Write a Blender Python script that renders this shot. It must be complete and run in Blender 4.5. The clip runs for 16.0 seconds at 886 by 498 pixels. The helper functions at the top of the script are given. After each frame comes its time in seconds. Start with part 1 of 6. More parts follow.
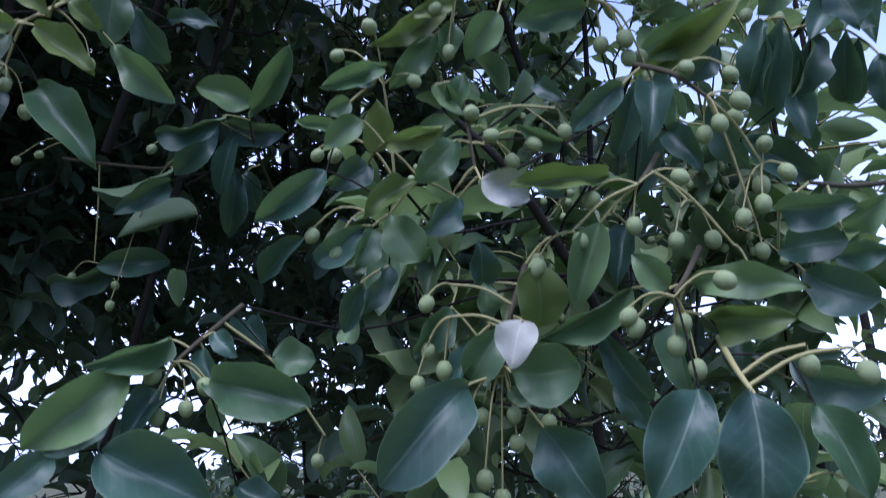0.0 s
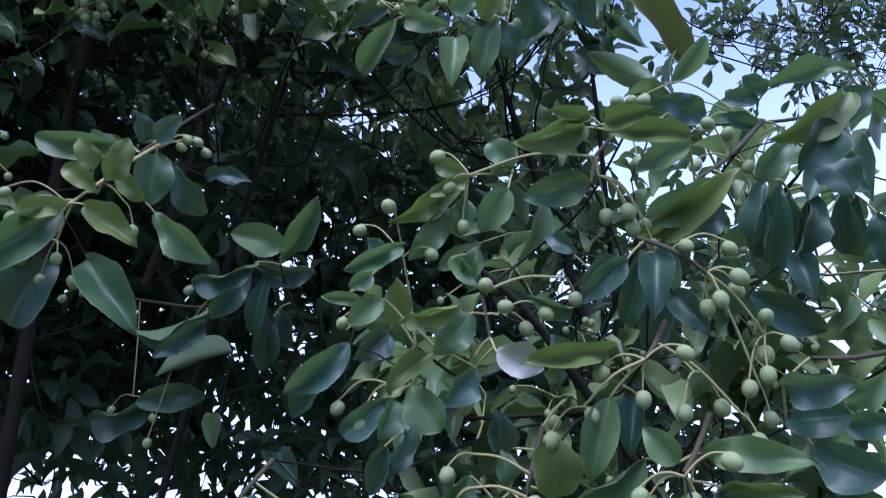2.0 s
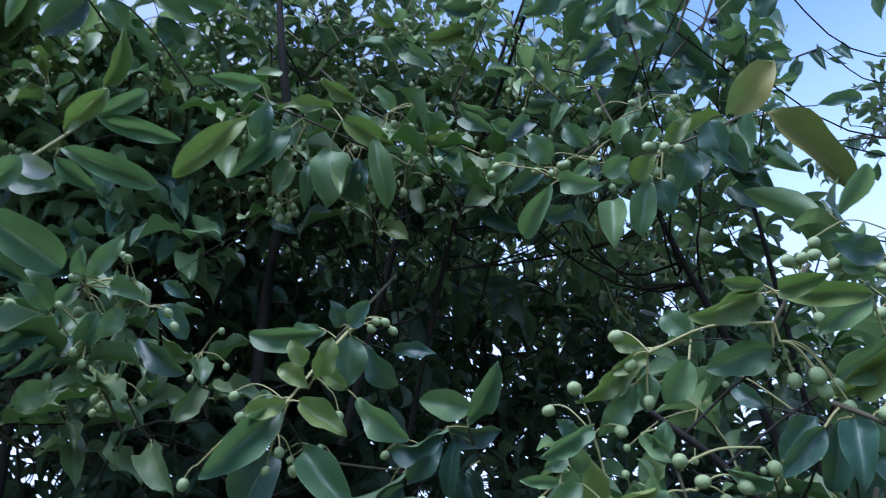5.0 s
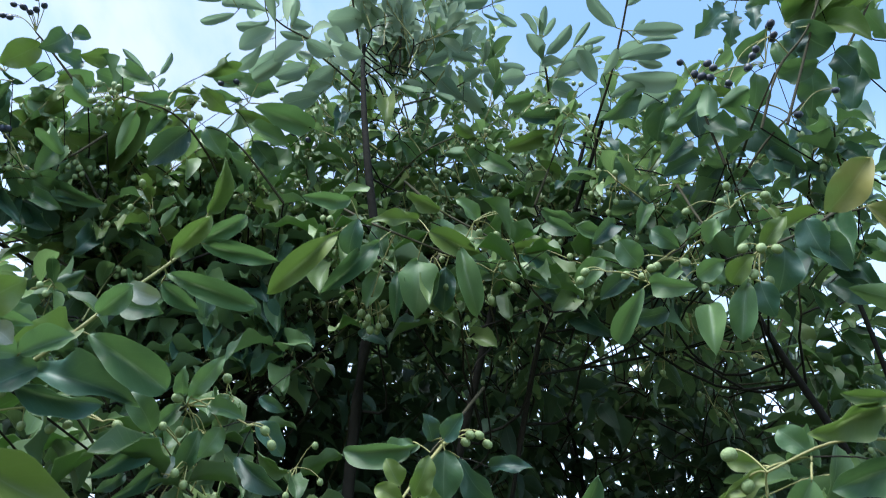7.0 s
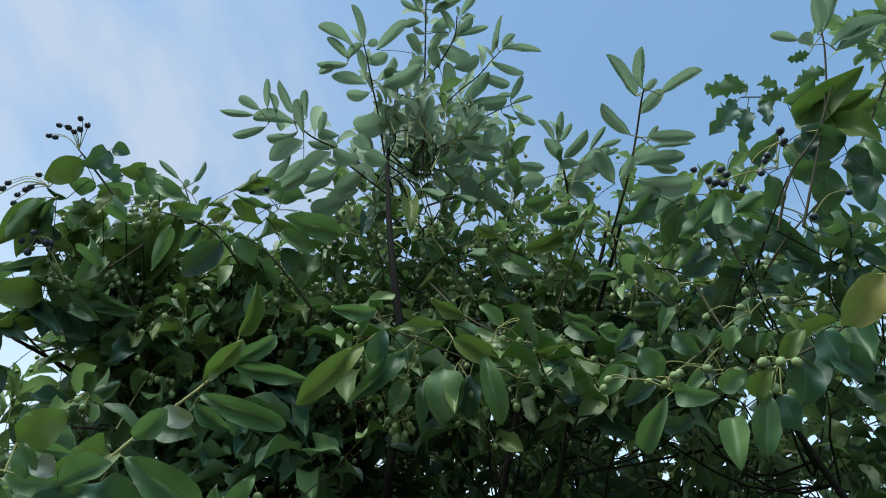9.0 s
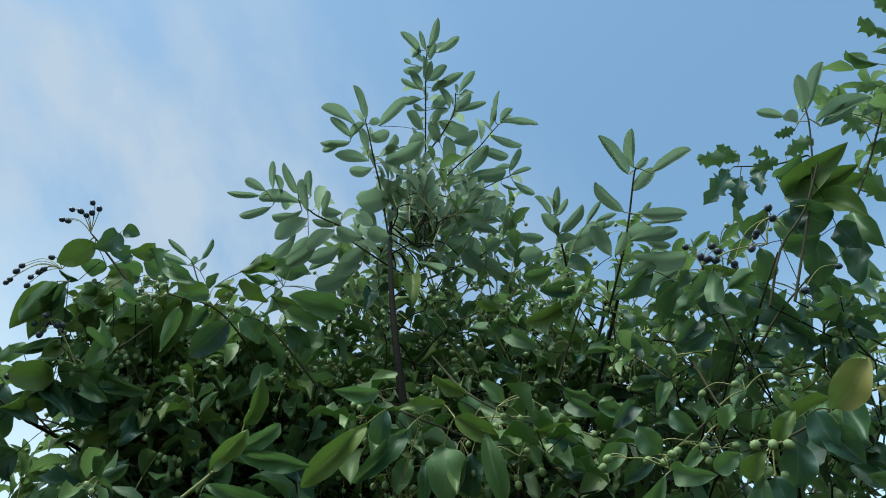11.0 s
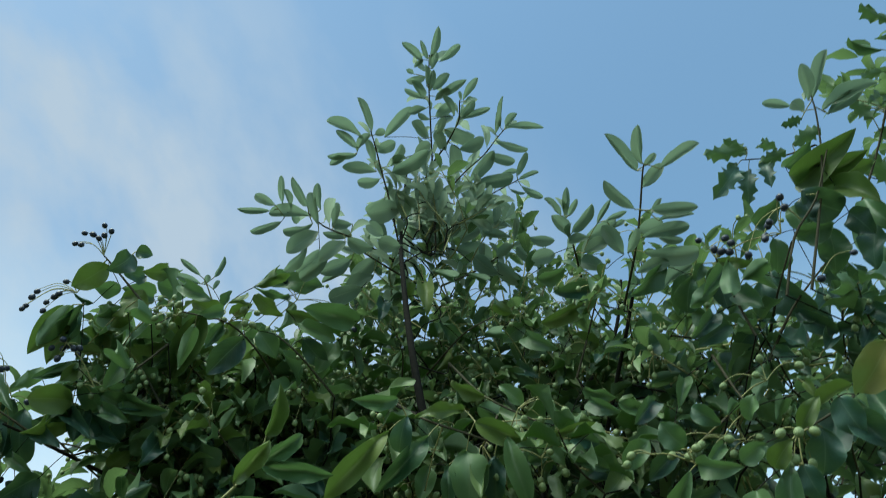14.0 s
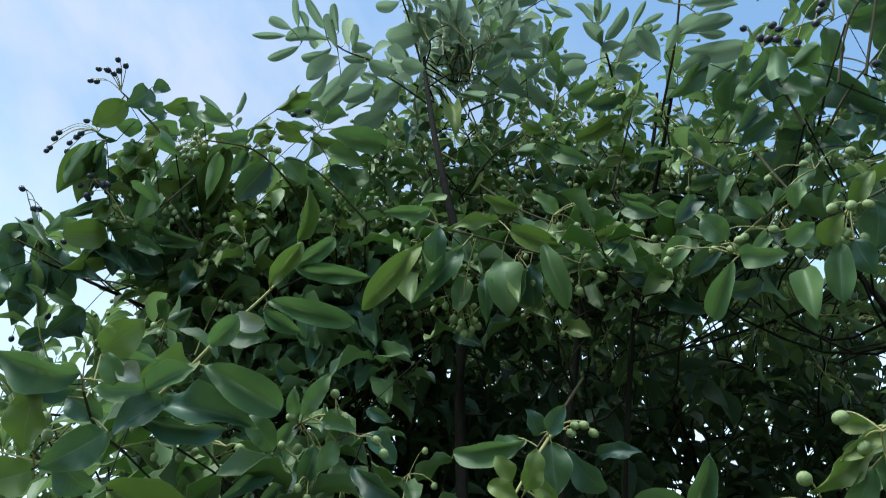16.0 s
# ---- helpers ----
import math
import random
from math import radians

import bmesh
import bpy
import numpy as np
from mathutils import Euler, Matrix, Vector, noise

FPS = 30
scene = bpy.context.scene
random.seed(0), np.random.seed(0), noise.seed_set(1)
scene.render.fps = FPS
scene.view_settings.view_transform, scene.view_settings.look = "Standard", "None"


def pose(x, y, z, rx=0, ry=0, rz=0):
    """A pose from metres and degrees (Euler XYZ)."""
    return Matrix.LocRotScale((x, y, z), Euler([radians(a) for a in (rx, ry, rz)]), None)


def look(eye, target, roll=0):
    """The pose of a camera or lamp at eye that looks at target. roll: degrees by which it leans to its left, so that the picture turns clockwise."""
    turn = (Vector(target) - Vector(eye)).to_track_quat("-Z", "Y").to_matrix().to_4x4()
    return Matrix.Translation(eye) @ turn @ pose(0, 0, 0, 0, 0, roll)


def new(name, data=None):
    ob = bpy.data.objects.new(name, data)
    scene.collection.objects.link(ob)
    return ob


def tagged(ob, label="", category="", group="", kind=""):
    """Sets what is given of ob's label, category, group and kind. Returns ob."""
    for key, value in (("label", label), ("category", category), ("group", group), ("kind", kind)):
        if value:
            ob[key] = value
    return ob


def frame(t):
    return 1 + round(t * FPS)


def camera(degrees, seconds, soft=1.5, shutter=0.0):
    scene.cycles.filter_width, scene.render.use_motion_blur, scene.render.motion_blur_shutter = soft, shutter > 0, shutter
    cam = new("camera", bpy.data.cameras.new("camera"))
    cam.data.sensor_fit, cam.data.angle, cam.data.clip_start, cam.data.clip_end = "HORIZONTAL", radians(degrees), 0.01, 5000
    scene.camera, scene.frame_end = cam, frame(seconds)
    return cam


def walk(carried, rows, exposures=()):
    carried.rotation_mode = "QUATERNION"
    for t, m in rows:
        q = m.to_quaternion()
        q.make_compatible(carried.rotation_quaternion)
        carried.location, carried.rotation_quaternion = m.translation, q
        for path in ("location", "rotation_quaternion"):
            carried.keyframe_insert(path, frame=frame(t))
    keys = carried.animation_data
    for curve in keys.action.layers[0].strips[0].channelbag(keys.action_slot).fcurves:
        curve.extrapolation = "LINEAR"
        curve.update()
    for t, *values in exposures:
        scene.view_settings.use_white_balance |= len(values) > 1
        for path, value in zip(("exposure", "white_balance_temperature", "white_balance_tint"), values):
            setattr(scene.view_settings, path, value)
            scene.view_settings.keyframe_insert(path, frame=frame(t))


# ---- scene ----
cam = camera(60.1, 16.0, soft=1.0, shutter=0.5)
METRES, EYE, TILT, LEAN, TURN = 0.45, 1.55, 16.0, 0.0, 0.0
ROWS = [
    (0.0, 0.0, 0.0, 0.0, -0.0, 0.0, 0.0),
    (0.5, 0.0043, -0.0217, 0.0567, 0.57, 2.03, 0.26),
    (1.0, 0.0184, -0.0488, 0.0896, 1.17, 3.35, 0.41),
    (1.5, 0.0238, -0.0648, 0.1201, 1.82, 4.72, 0.79),
    (2.0, 0.0284, -0.0741, 0.1423, 2.54, 6.0, 1.28),
    (2.5, 0.0265, -0.1096, 0.184, 3.87, 7.98, 2.14),
    (3.0, 0.0247, -0.1403, 0.2121, 5.94, 9.34, 3.02),
    (5.5, 0.0035, -0.216, 0.2801, 17.51, 16.85, 5.32),
    (6.0, -0.0058, -0.2267, 0.2899, 19.54, 19.25, 5.18),
    (6.5, -0.0071, -0.2262, 0.2981, 20.47, 20.71, 5.1),
    (7.0, -0.0109, -0.2257, 0.3123, 21.31, 22.28, 5.3),
    (7.5, 0.0006, -0.2595, 0.3454, 21.94, 23.92, 5.35),
    (8.0, 0.0248, -0.3025, 0.3708, 22.53, 25.47, 5.4),
    (8.5, 0.0361, -0.324, 0.388, 23.16, 27.05, 5.49),
    (9.0, 0.0449, -0.3149, 0.389, 23.6, 27.91, 5.46),
    (9.5, 0.0564, -0.3352, 0.4052, 23.74, 29.21, 5.48),
    (10.0, 0.0805, -0.3714, 0.4231, 24.09, 30.43, 5.64),
    (12.5, 0.1445, -0.4196, 0.4415, 25.13, 32.98, 6.68),
    (13.0, 0.145, -0.4305, 0.4455, 25.34, 33.45, 6.92),
    (13.5, 0.1282, -0.4231, 0.4372, 25.61, 33.64, 7.23),
    (14.0, 0.1011, -0.3967, 0.4146, 26.62, 33.03, 7.94),
    (14.5, 0.0714, -0.356, 0.3767, 27.75, 30.27, 8.48),
    (15.0, 0.0396, -0.3126, 0.3452, 28.62, 27.57, 8.72),
    (15.5, 0.0107, -0.2706, 0.3093, 29.21, 25.34, 9.0),
    (16.0, 0.0041, -0.2653, 0.2932, 29.81, 23.58, 9.32),
]
EXPOSURES = [(0.0, 0.0, 5250, 33), (1.2, -0.14, 5200, 32), (2.0, 0.26, 5200, 33), (3.0, 0.26, 5080, 29), (5.5, 0.5, 5200, 17), (7.0, 0.7, 5950, 4), (8.0, 0.38, 6350, 0), (9.0, 0.04, 6400, -6), (10.0, 0.0, 6400, -9), (12.5, -0.1, 6400, -15), (14.0, -0.12, 6400, -14), (14.5, -0.12, 6380, -12), (15.0, -0.02, 6400, -8), (16.0, 0.28, 6250, -5)]
walk(cam, [(t, pose(0, 0, EYE, TILT, LEAN, TURN) @ pose(METRES * x, METRES * y, METRES * z, 90 + pitch, roll, yaw)) for t, x, y, z, yaw, pitch, roll in ROWS], EXPOSURES)

# ---- sky, sun ----
SUN_UP, SUN_ROUND = radians(62), radians(195)
world = bpy.data.worlds.new("dusk_sky")
scene.world = world
world.use_nodes = True
wn, wl = world.node_tree.nodes, world.node_tree.links
background = wn["Background"]
sky = wn.new("ShaderNodeTexSky")
sky.sky_type, sky.sun_disc, sky.sun_elevation, sky.sun_rotation = "NISHITA", False, SUN_UP, SUN_ROUND
sky.air_density, sky.dust_density, sky.ozone_density = 1.0, 0.6, 0.4
where = wn.new("ShaderNodeTexCoord")
stretch = wn.new("ShaderNodeMapping")
stretch.inputs["Rotation"].default_value = (0.35, 0.2, 0.5)
stretch.inputs["Scale"].default_value = (3.2, 1.6, 1.1)
puff = wn.new("ShaderNodeTexNoise")
puff.inputs["Scale"].default_value, puff.inputs["Detail"].default_value, puff.inputs["Roughness"].default_value = 3.3, 6.0, 0.52
ramp = wn.new("ShaderNodeValToRGB")
ramp.color_ramp.elements[0].position, ramp.color_ramp.elements[1].position = 0.4, 0.64
ramp.color_ramp.elements[0].color = (0.3, 0.3, 0.3, 1)
west = wn.new("ShaderNodeVectorMath")
west.operation = "DOT_PRODUCT"
west.inputs[1].default_value = (-0.92, 0.25, -0.3)
bank = wn.new("ShaderNodeMapRange")
bank.inputs["From Min"].default_value, bank.inputs["From Max"].default_value = 0.0, 0.36
amount = wn.new("ShaderNodeMath")
amount.operation = "MULTIPLY"
blend = wn.new("ShaderNodeMix")
blend.data_type = "RGBA"
blend.inputs["B"].default_value = (2.12, 2.3, 3.1, 1)
mist = wn.new("ShaderNodeMix")
mist.data_type = "RGBA"
mist.inputs["B"].default_value = (4.8, 5.45, 6.6, 1)
wl.new(where.outputs["Generated"], stretch.inputs["Vector"])
wl.new(stretch.outputs["Vector"], puff.inputs["Vector"])
wl.new(puff.outputs["Fac"], ramp.inputs["Fac"])
wl.new(where.outputs["Generated"], west.inputs[0])
wl.new(west.outputs["Value"], bank.inputs["Value"])
wl.new(ramp.outputs["Color"], amount.inputs[0])
wl.new(bank.outputs["Result"], amount.inputs[1])
height = wn.new("ShaderNodeSeparateXYZ")
haze = wn.new("ShaderNodeMapRange")
haze.inputs["From Min"].default_value, haze.inputs["From Max"].default_value = 0.12, 0.68
haze.inputs["To Min"].default_value, haze.inputs["To Max"].default_value = 0.85, 0.0
wl.new(where.outputs["Generated"], height.inputs["Vector"])
wl.new(height.outputs["Z"], haze.inputs["Value"])
ahead = wn.new("ShaderNodeVectorMath")
ahead.operation = "DOT_PRODUCT"
ahead.inputs[1].default_value = (0.1, 0.99, 0.1)
glow = wn.new("ShaderNodeMapRange")
glow.interpolation_type = "SMOOTHSTEP"
glow.inputs["From Min"].default_value, glow.inputs["From Max"].default_value, glow.inputs["To Min"].default_value = -0.3, 0.6, 0.35
veil = wn.new("ShaderNodeMath")
veil.operation = "MULTIPLY"
wl.new(where.outputs["Generated"], ahead.inputs[0])
wl.new(ahead.outputs["Value"], glow.inputs["Value"])
wl.new(haze.outputs["Result"], veil.inputs[0])
wl.new(glow.outputs["Result"], veil.inputs[1])
wl.new(veil.outputs["Value"], mist.inputs["Factor"])
wl.new(amount.outputs["Value"], blend.inputs["Factor"])
wl.new(sky.outputs["Color"], blend.inputs["A"])
wl.new(blend.outputs["Result"], mist.inputs["A"])
wl.new(mist.outputs["Result"], background.inputs["Color"])
background.inputs["Strength"].default_value = 0.27

sun_data = bpy.data.lights.new("sun", "SUN")
sun_data.energy, sun_data.angle, sun_data.color = 5.8, radians(50), (1.0, 0.965, 0.91)
sun = new("sun", sun_data)
sun.matrix_world = look((math.sin(SUN_ROUND) * 30, math.cos(SUN_ROUND) * 30, 30 * math.tan(SUN_UP)), (0, 0, 1.6))


# ---- materials ----
def material(name, rough=0.6):
    m = bpy.data.materials.new(name)
    m.use_nodes = True
    b = m.node_tree.nodes["Principled BSDF"]
    b.inputs["Roughness"].default_value = rough
    b.inputs["Specular IOR Level"].default_value = 0.42
    return m, m.node_tree.nodes, m.node_tree.links, b


def mix_colour(nodes, links, fac, a, b):
    n = nodes.new("ShaderNodeMix")
    n.data_type = "RGBA"
    for socket, v in (("Factor", fac), ("A", a), ("B", b)):
        if isinstance(v, (int, float)):
            n.inputs[socket].default_value = v
        elif isinstance(v, tuple):
            n.inputs[socket].default_value = (*v, 1)
        else:
            links.new(v, n.inputs[socket])
    return n.outputs["Result"]


def leaf_material(name, dark, light, vein, rough, see_through, island=False, spots=0.14, glow=None):
    """A leaf: its own tint, blotches, a pale midrib and side veins that run with the blade."""
    m, nodes, links, b = material(name, rough)
    b.inputs["Specular IOR Level"].default_value = 0.33
    if island:
        own = nodes.new("ShaderNodeNewGeometry").outputs["Random Per Island"]
    else:
        own = nodes.new("ShaderNodeObjectInfo").outputs["Random"]
    place = nodes.new("ShaderNodeTexCoord")
    blotch = nodes.new("ShaderNodeTexNoise")
    blotch.inputs["Scale"].default_value, blotch.inputs["Detail"].default_value = 2.6, 4.0
    links.new(place.outputs["UV" if not island else "Object"], blotch.inputs["Vector"])
    if island:
        blotch.inputs["Scale"].default_value = 30.0
    colour = mix_colour(nodes, links, own, dark, light)
    fac = nodes.new("ShaderNodeMapRange")
    fac.inputs["From Min"].default_value, fac.inputs["From Max"].default_value, fac.inputs["To Max"].default_value = 0.42, 0.75, spots
    links.new(blotch.outputs["Fac"], fac.inputs["Value"])
    colour = mix_colour(nodes, links, fac.outputs["Result"], colour, vein)
    split = nodes.new("ShaderNodeSeparateXYZ")
    links.new(place.outputs["UV"], split.inputs["Vector"])
    off = nodes.new("ShaderNodeMath")
    off.operation = "SUBTRACT"
    off.inputs[1].default_value = 0.5
    links.new(split.outputs["X"], off.inputs[0])
    side = nodes.new("ShaderNodeMath")
    side.operation = "ABSOLUTE"
    links.new(off.outputs["Value"], side.inputs[0])
    rib = nodes.new("ShaderNodeMapRange")
    rib.inputs["From Min"].default_value, rib.inputs["From Max"].default_value = 0.008, 0.026
    rib.inputs["To Min"].default_value, rib.inputs["To Max"].default_value = 0.7, 0.0
    links.new(side.outputs["Value"], rib.inputs["Value"])
    colour = mix_colour(nodes, links, rib.outputs["Result"], colour, vein)
    rim = nodes.new("ShaderNodeMapRange")
    rim.inputs["From Min"].default_value, rim.inputs["From Max"].default_value = 0.465, 0.49
    rim.inputs["To Max"].default_value = 0.55
    links.new(side.outputs["Value"], rim.inputs["Value"])
    colour = mix_colour(nodes, links, rim.outputs["Result"], colour, vein)
    slant = nodes.new("ShaderNodeMath")
    slant.operation = "MULTIPLY_ADD"
    slant.inputs[1].default_value = -0.7
    links.new(side.outputs["Value"], slant.inputs[0])
    links.new(split.outputs["Y"], slant.inputs[2])
    many = nodes.new("ShaderNodeMath")
    many.operation = "MULTIPLY"
    many.inputs[1].default_value = 46.0
    links.new(slant.outputs["Value"], many.inputs[0])
    wave = nodes.new("ShaderNodeMath")
    wave.operation = "SINE"
    links.new(many.outputs["Value"], wave.inputs[0])
    thin = nodes.new("ShaderNodeMapRange")
    thin.inputs["From Min"].default_value, thin.inputs["From Max"].default_value, thin.inputs["To Max"].default_value = 0.86, 1.0, 0.16
    links.new(wave.outputs["Value"], thin.inputs["Value"])
    colour = mix_colour(nodes, links, thin.outputs["Result"], colour, vein)
    bump = nodes.new("ShaderNodeBump")
    bump.inputs["Strength"].default_value, bump.inputs["Distance"].default_value = 0.45, 0.003
    links.new(blotch.outputs["Fac"], bump.inputs["Height"])
    links.new(bump.outputs["Normal"], b.inputs["Normal"])
    links.new(colour, b.inputs["Base Color"])
    through_light = nodes.new("ShaderNodeBsdfTranslucent")
    through_light.inputs["Color"].default_value = (*glow, 1) if glow else (0.26, 0.42, 0.14, 1) if island else (0.48, 0.66, 0.36, 1)
    both = nodes.new("ShaderNodeMixShader")
    both.inputs["Fac"].default_value = see_through
    links.new(b.outputs["BSDF"], both.inputs[1])
    links.new(through_light.outputs["BSDF"], both.inputs[2])
    links.new(both.outputs["Shader"], nodes["Material Output"].inputs["Surface"])
    return m


def speckled(name, a, b, c, scale, rough, depth, island=False):
    """Bark, twigs, fruit and ground: two grains of noise over two colours, and relief."""
    m, nodes, links, p = material(name, rough)
    p.inputs["Specular IOR Level"].default_value = 0.12 if rough > 0.7 else 0.36
    place = nodes.new("ShaderNodeTexCoord")
    big, small = nodes.new("ShaderNodeTexNoise"), nodes.new("ShaderNodeTexNoise")
    big.inputs["Scale"].default_value, small.inputs["Scale"].default_value = scale, scale * 7
    small.inputs["Detail"].default_value = 6.0
    for n in (big, small):
        links.new(place.outputs["Object"], n.inputs["Vector"])
    own = nodes.new("ShaderNodeObjectInfo").outputs["Random"]
    colour = mix_colour(nodes, links, own, a, b)
    colour = mix_colour(nodes, links, big.outputs["Fac"], colour, c)
    fac = nodes.new("ShaderNodeMapRange")
    fac.inputs["From Min"].default_value, fac.inputs["From Max"].default_value, fac.inputs["To Max"].default_value = 0.5, 0.8, 0.7
    links.new(small.outputs["Fac"], fac.inputs["Value"])
    colour = mix_colour(nodes, links, fac.outputs["Result"], colour, a)
    bump = nodes.new("ShaderNodeBump")
    bump.inputs["Strength"].default_value, bump.inputs["Distance"].default_value = 0.6, depth
    links.new(small.outputs["Fac"], bump.inputs["Height"])
    links.new(bump.outputs["Normal"], p.inputs["Normal"])
    links.new(colour, p.inputs["Base Color"])
    return m


LEAF_TOP = leaf_material("leaf_upper_side", (0.025, 0.062, 0.030), (0.102, 0.164, 0.066), (0.15, 0.205, 0.115), 0.43, 0.26)
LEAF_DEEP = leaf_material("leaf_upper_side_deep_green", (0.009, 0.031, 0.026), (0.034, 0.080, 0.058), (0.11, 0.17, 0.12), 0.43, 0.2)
LEAF_YOUNG = leaf_material("leaf_young", (0.066, 0.102, 0.026), (0.135, 0.172, 0.046), (0.18, 0.22, 0.11), 0.46, 0.34, glow=(0.45, 0.6, 0.26))
LEAF_UNDER = leaf_material("leaf_under_side", (0.095, 0.16, 0.082), (0.14, 0.21, 0.115), (0.2, 0.27, 0.16), 0.55, 0.42, spots=0.1)
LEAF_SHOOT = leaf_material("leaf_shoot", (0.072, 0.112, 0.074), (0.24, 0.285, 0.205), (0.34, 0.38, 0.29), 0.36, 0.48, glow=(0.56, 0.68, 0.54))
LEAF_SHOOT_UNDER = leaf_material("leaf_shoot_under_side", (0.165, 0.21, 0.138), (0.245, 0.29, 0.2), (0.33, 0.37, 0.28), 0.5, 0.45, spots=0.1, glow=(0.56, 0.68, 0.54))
LEAF_TUFT = leaf_material("leaf_tuft", (0.038, 0.078, 0.032), (0.14, 0.195, 0.07), (0.19, 0.245, 0.135), 0.43, 0.22, island=True)
LEAF_TUFT_UNDER = leaf_material("leaf_tuft_under_side", (0.08, 0.13, 0.068), (0.12, 0.18, 0.095), (0.18, 0.24, 0.14), 0.55, 0.4, island=True)
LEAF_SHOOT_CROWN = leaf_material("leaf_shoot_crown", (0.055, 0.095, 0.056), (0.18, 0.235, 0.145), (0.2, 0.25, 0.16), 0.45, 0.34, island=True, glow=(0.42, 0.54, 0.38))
LEAF_GOLD = leaf_material("leaf_turning_gold", (0.2, 0.18, 0.05), (0.24, 0.2, 0.055), (0.3, 0.27, 0.12), 0.5, 0.28)
LEAF_OLIVE = leaf_material("leaf_turning_olive", (0.115, 0.125, 0.038), (0.15, 0.15, 0.048), (0.2, 0.2, 0.09), 0.5, 0.28, glow=(0.5, 0.55, 0.2))
LEAF_BLEACHED = leaf_material("leaf_bleached", (0.27, 0.28, 0.235), (0.32, 0.33, 0.28), (0.38, 0.39, 0.33), 0.75, 0.2)
LEAF_CROWN = leaf_material("leaf_crown", (0.016, 0.044, 0.018), (0.118, 0.18, 0.062), (0.13, 0.185, 0.098), 0.45, 0.2, island=True)
# Far leaves; darkened so that they also paint the shade inside the crowns.
LEAF_FAR_AND_SHADE = leaf_material("leaf_far_and_shade", (0.010, 0.025, 0.016), (0.028, 0.055, 0.034), (0.05, 0.080, 0.048), 0.6, 0.11, island=True)
TWIG = speckled("twig_green", (0.185, 0.205, 0.075), (0.24, 0.245, 0.095), (0.235, 0.205, 0.085), 40, 0.6, 0.0008)
TWIG_OLD = speckled("twig_old", (0.035, 0.034, 0.02), (0.046, 0.043, 0.026), (0.055, 0.048, 0.03), 40, 0.75, 0.0008)
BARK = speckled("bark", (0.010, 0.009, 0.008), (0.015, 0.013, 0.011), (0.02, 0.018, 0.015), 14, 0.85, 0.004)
FRUIT = speckled("unripe_fruit", (0.145, 0.195, 0.078), (0.2, 0.25, 0.108), (0.18, 0.228, 0.1), 60, 0.5, 0.0004)
RIPE = speckled("ripe_fruit", (0.012, 0.014, 0.03), (0.025, 0.03, 0.055), (0.03, 0.035, 0.06), 60, 0.35, 0.0003)
SOIL = speckled("grassy_soil", (0.05, 0.075, 0.03), (0.05, 0.075, 0.03), (0.09, 0.08, 0.05), 1.5, 0.95, 0.02)


# ---- building blocks ----
class Geo:
    """Collects points, faces, blade coordinates and material numbers of one mesh."""

    def __init__(self):
        self.v, self.f, self.uv, self.m, self.n = [], [], [], [], 0

    def add(self, v, f, uv=None, m=0):
        v, f = np.asarray(v, float), np.asarray(f, int)
        self.v.append(v)
        self.f.append(f + self.n)
        self.uv.append(np.asarray(uv, float) if uv is not None else np.tile((0.25, 0.5), (len(v), 1)))
        self.m.append(np.full(len(f), m))
        self.n += len(v)

    def mesh(self, name, materials):
        v, f, uv, m = (np.concatenate(q) for q in (self.v, self.f, self.uv, self.m))
        me = bpy.data.meshes.new(name)
        me.from_pydata(v.tolist(), [], f.tolist())
        layer = me.uv_layers.new(name="blade")
        layer.data.foreach_set("uv", uv[f.ravel()].ravel())
        for q in materials:
            me.materials.append(q)
        me.polygons.foreach_set("material_index", m)
        me.polygons.foreach_set("use_smooth", [True] * len(f))
        me.update()
        return me


def smooth_line(points, steps):
    """A line that runs smoothly through the points."""
    p = np.asarray(points, float)
    p = np.vstack([2 * p[0] - p[1], p, 2 * p[-1] - p[-2]])
    out = []
    for i in range(1, len(p) - 2):
        for s in np.arange(steps) / steps:
            a, b, c, d = p[i - 1:i + 3]
            out.append(0.5 * (2 * b + (c - a) * s + (2 * a - 5 * b + 4 * c - d) * s * s + (3 * b - a - 3 * c + d) * s ** 3))
    return np.array(out + [p[-2]])


def tube(geo, points, r0, r1, sides=6, steps=4, m=0):
    """A tapering round stem along the points."""
    line = smooth_line(points, steps)
    n = len(line)
    along = np.gradient(line, axis=0)
    along /= np.linalg.norm(along, axis=1)[:, None] + 1e-9
    ref = np.where(np.abs(along[:, 2:3]) < 0.9, (0, 0, 1), (1, 0, 0))
    a = np.cross(along, ref)
    a /= np.linalg.norm(a, axis=1)[:, None] + 1e-9
    b = np.cross(along, a)
    turn = np.arange(sides) * 2 * np.pi / sides
    r = np.linspace(r0, r1, n)[:, None, None]
    v = line[:, None] + r * (a[:, None] * np.cos(turn)[None, :, None] + b[:, None] * np.sin(turn)[None, :, None])
    i, j = np.meshgrid(np.arange(n - 1), np.arange(sides), indexing="ij")
    k = (j + 1) % sides
    f = np.stack([i * sides + j, i * sides + k, (i + 1) * sides + k, (i + 1) * sides + j], -1).reshape(-1, 4)
    geo.add(v.reshape(-1, 3), f, m=m)


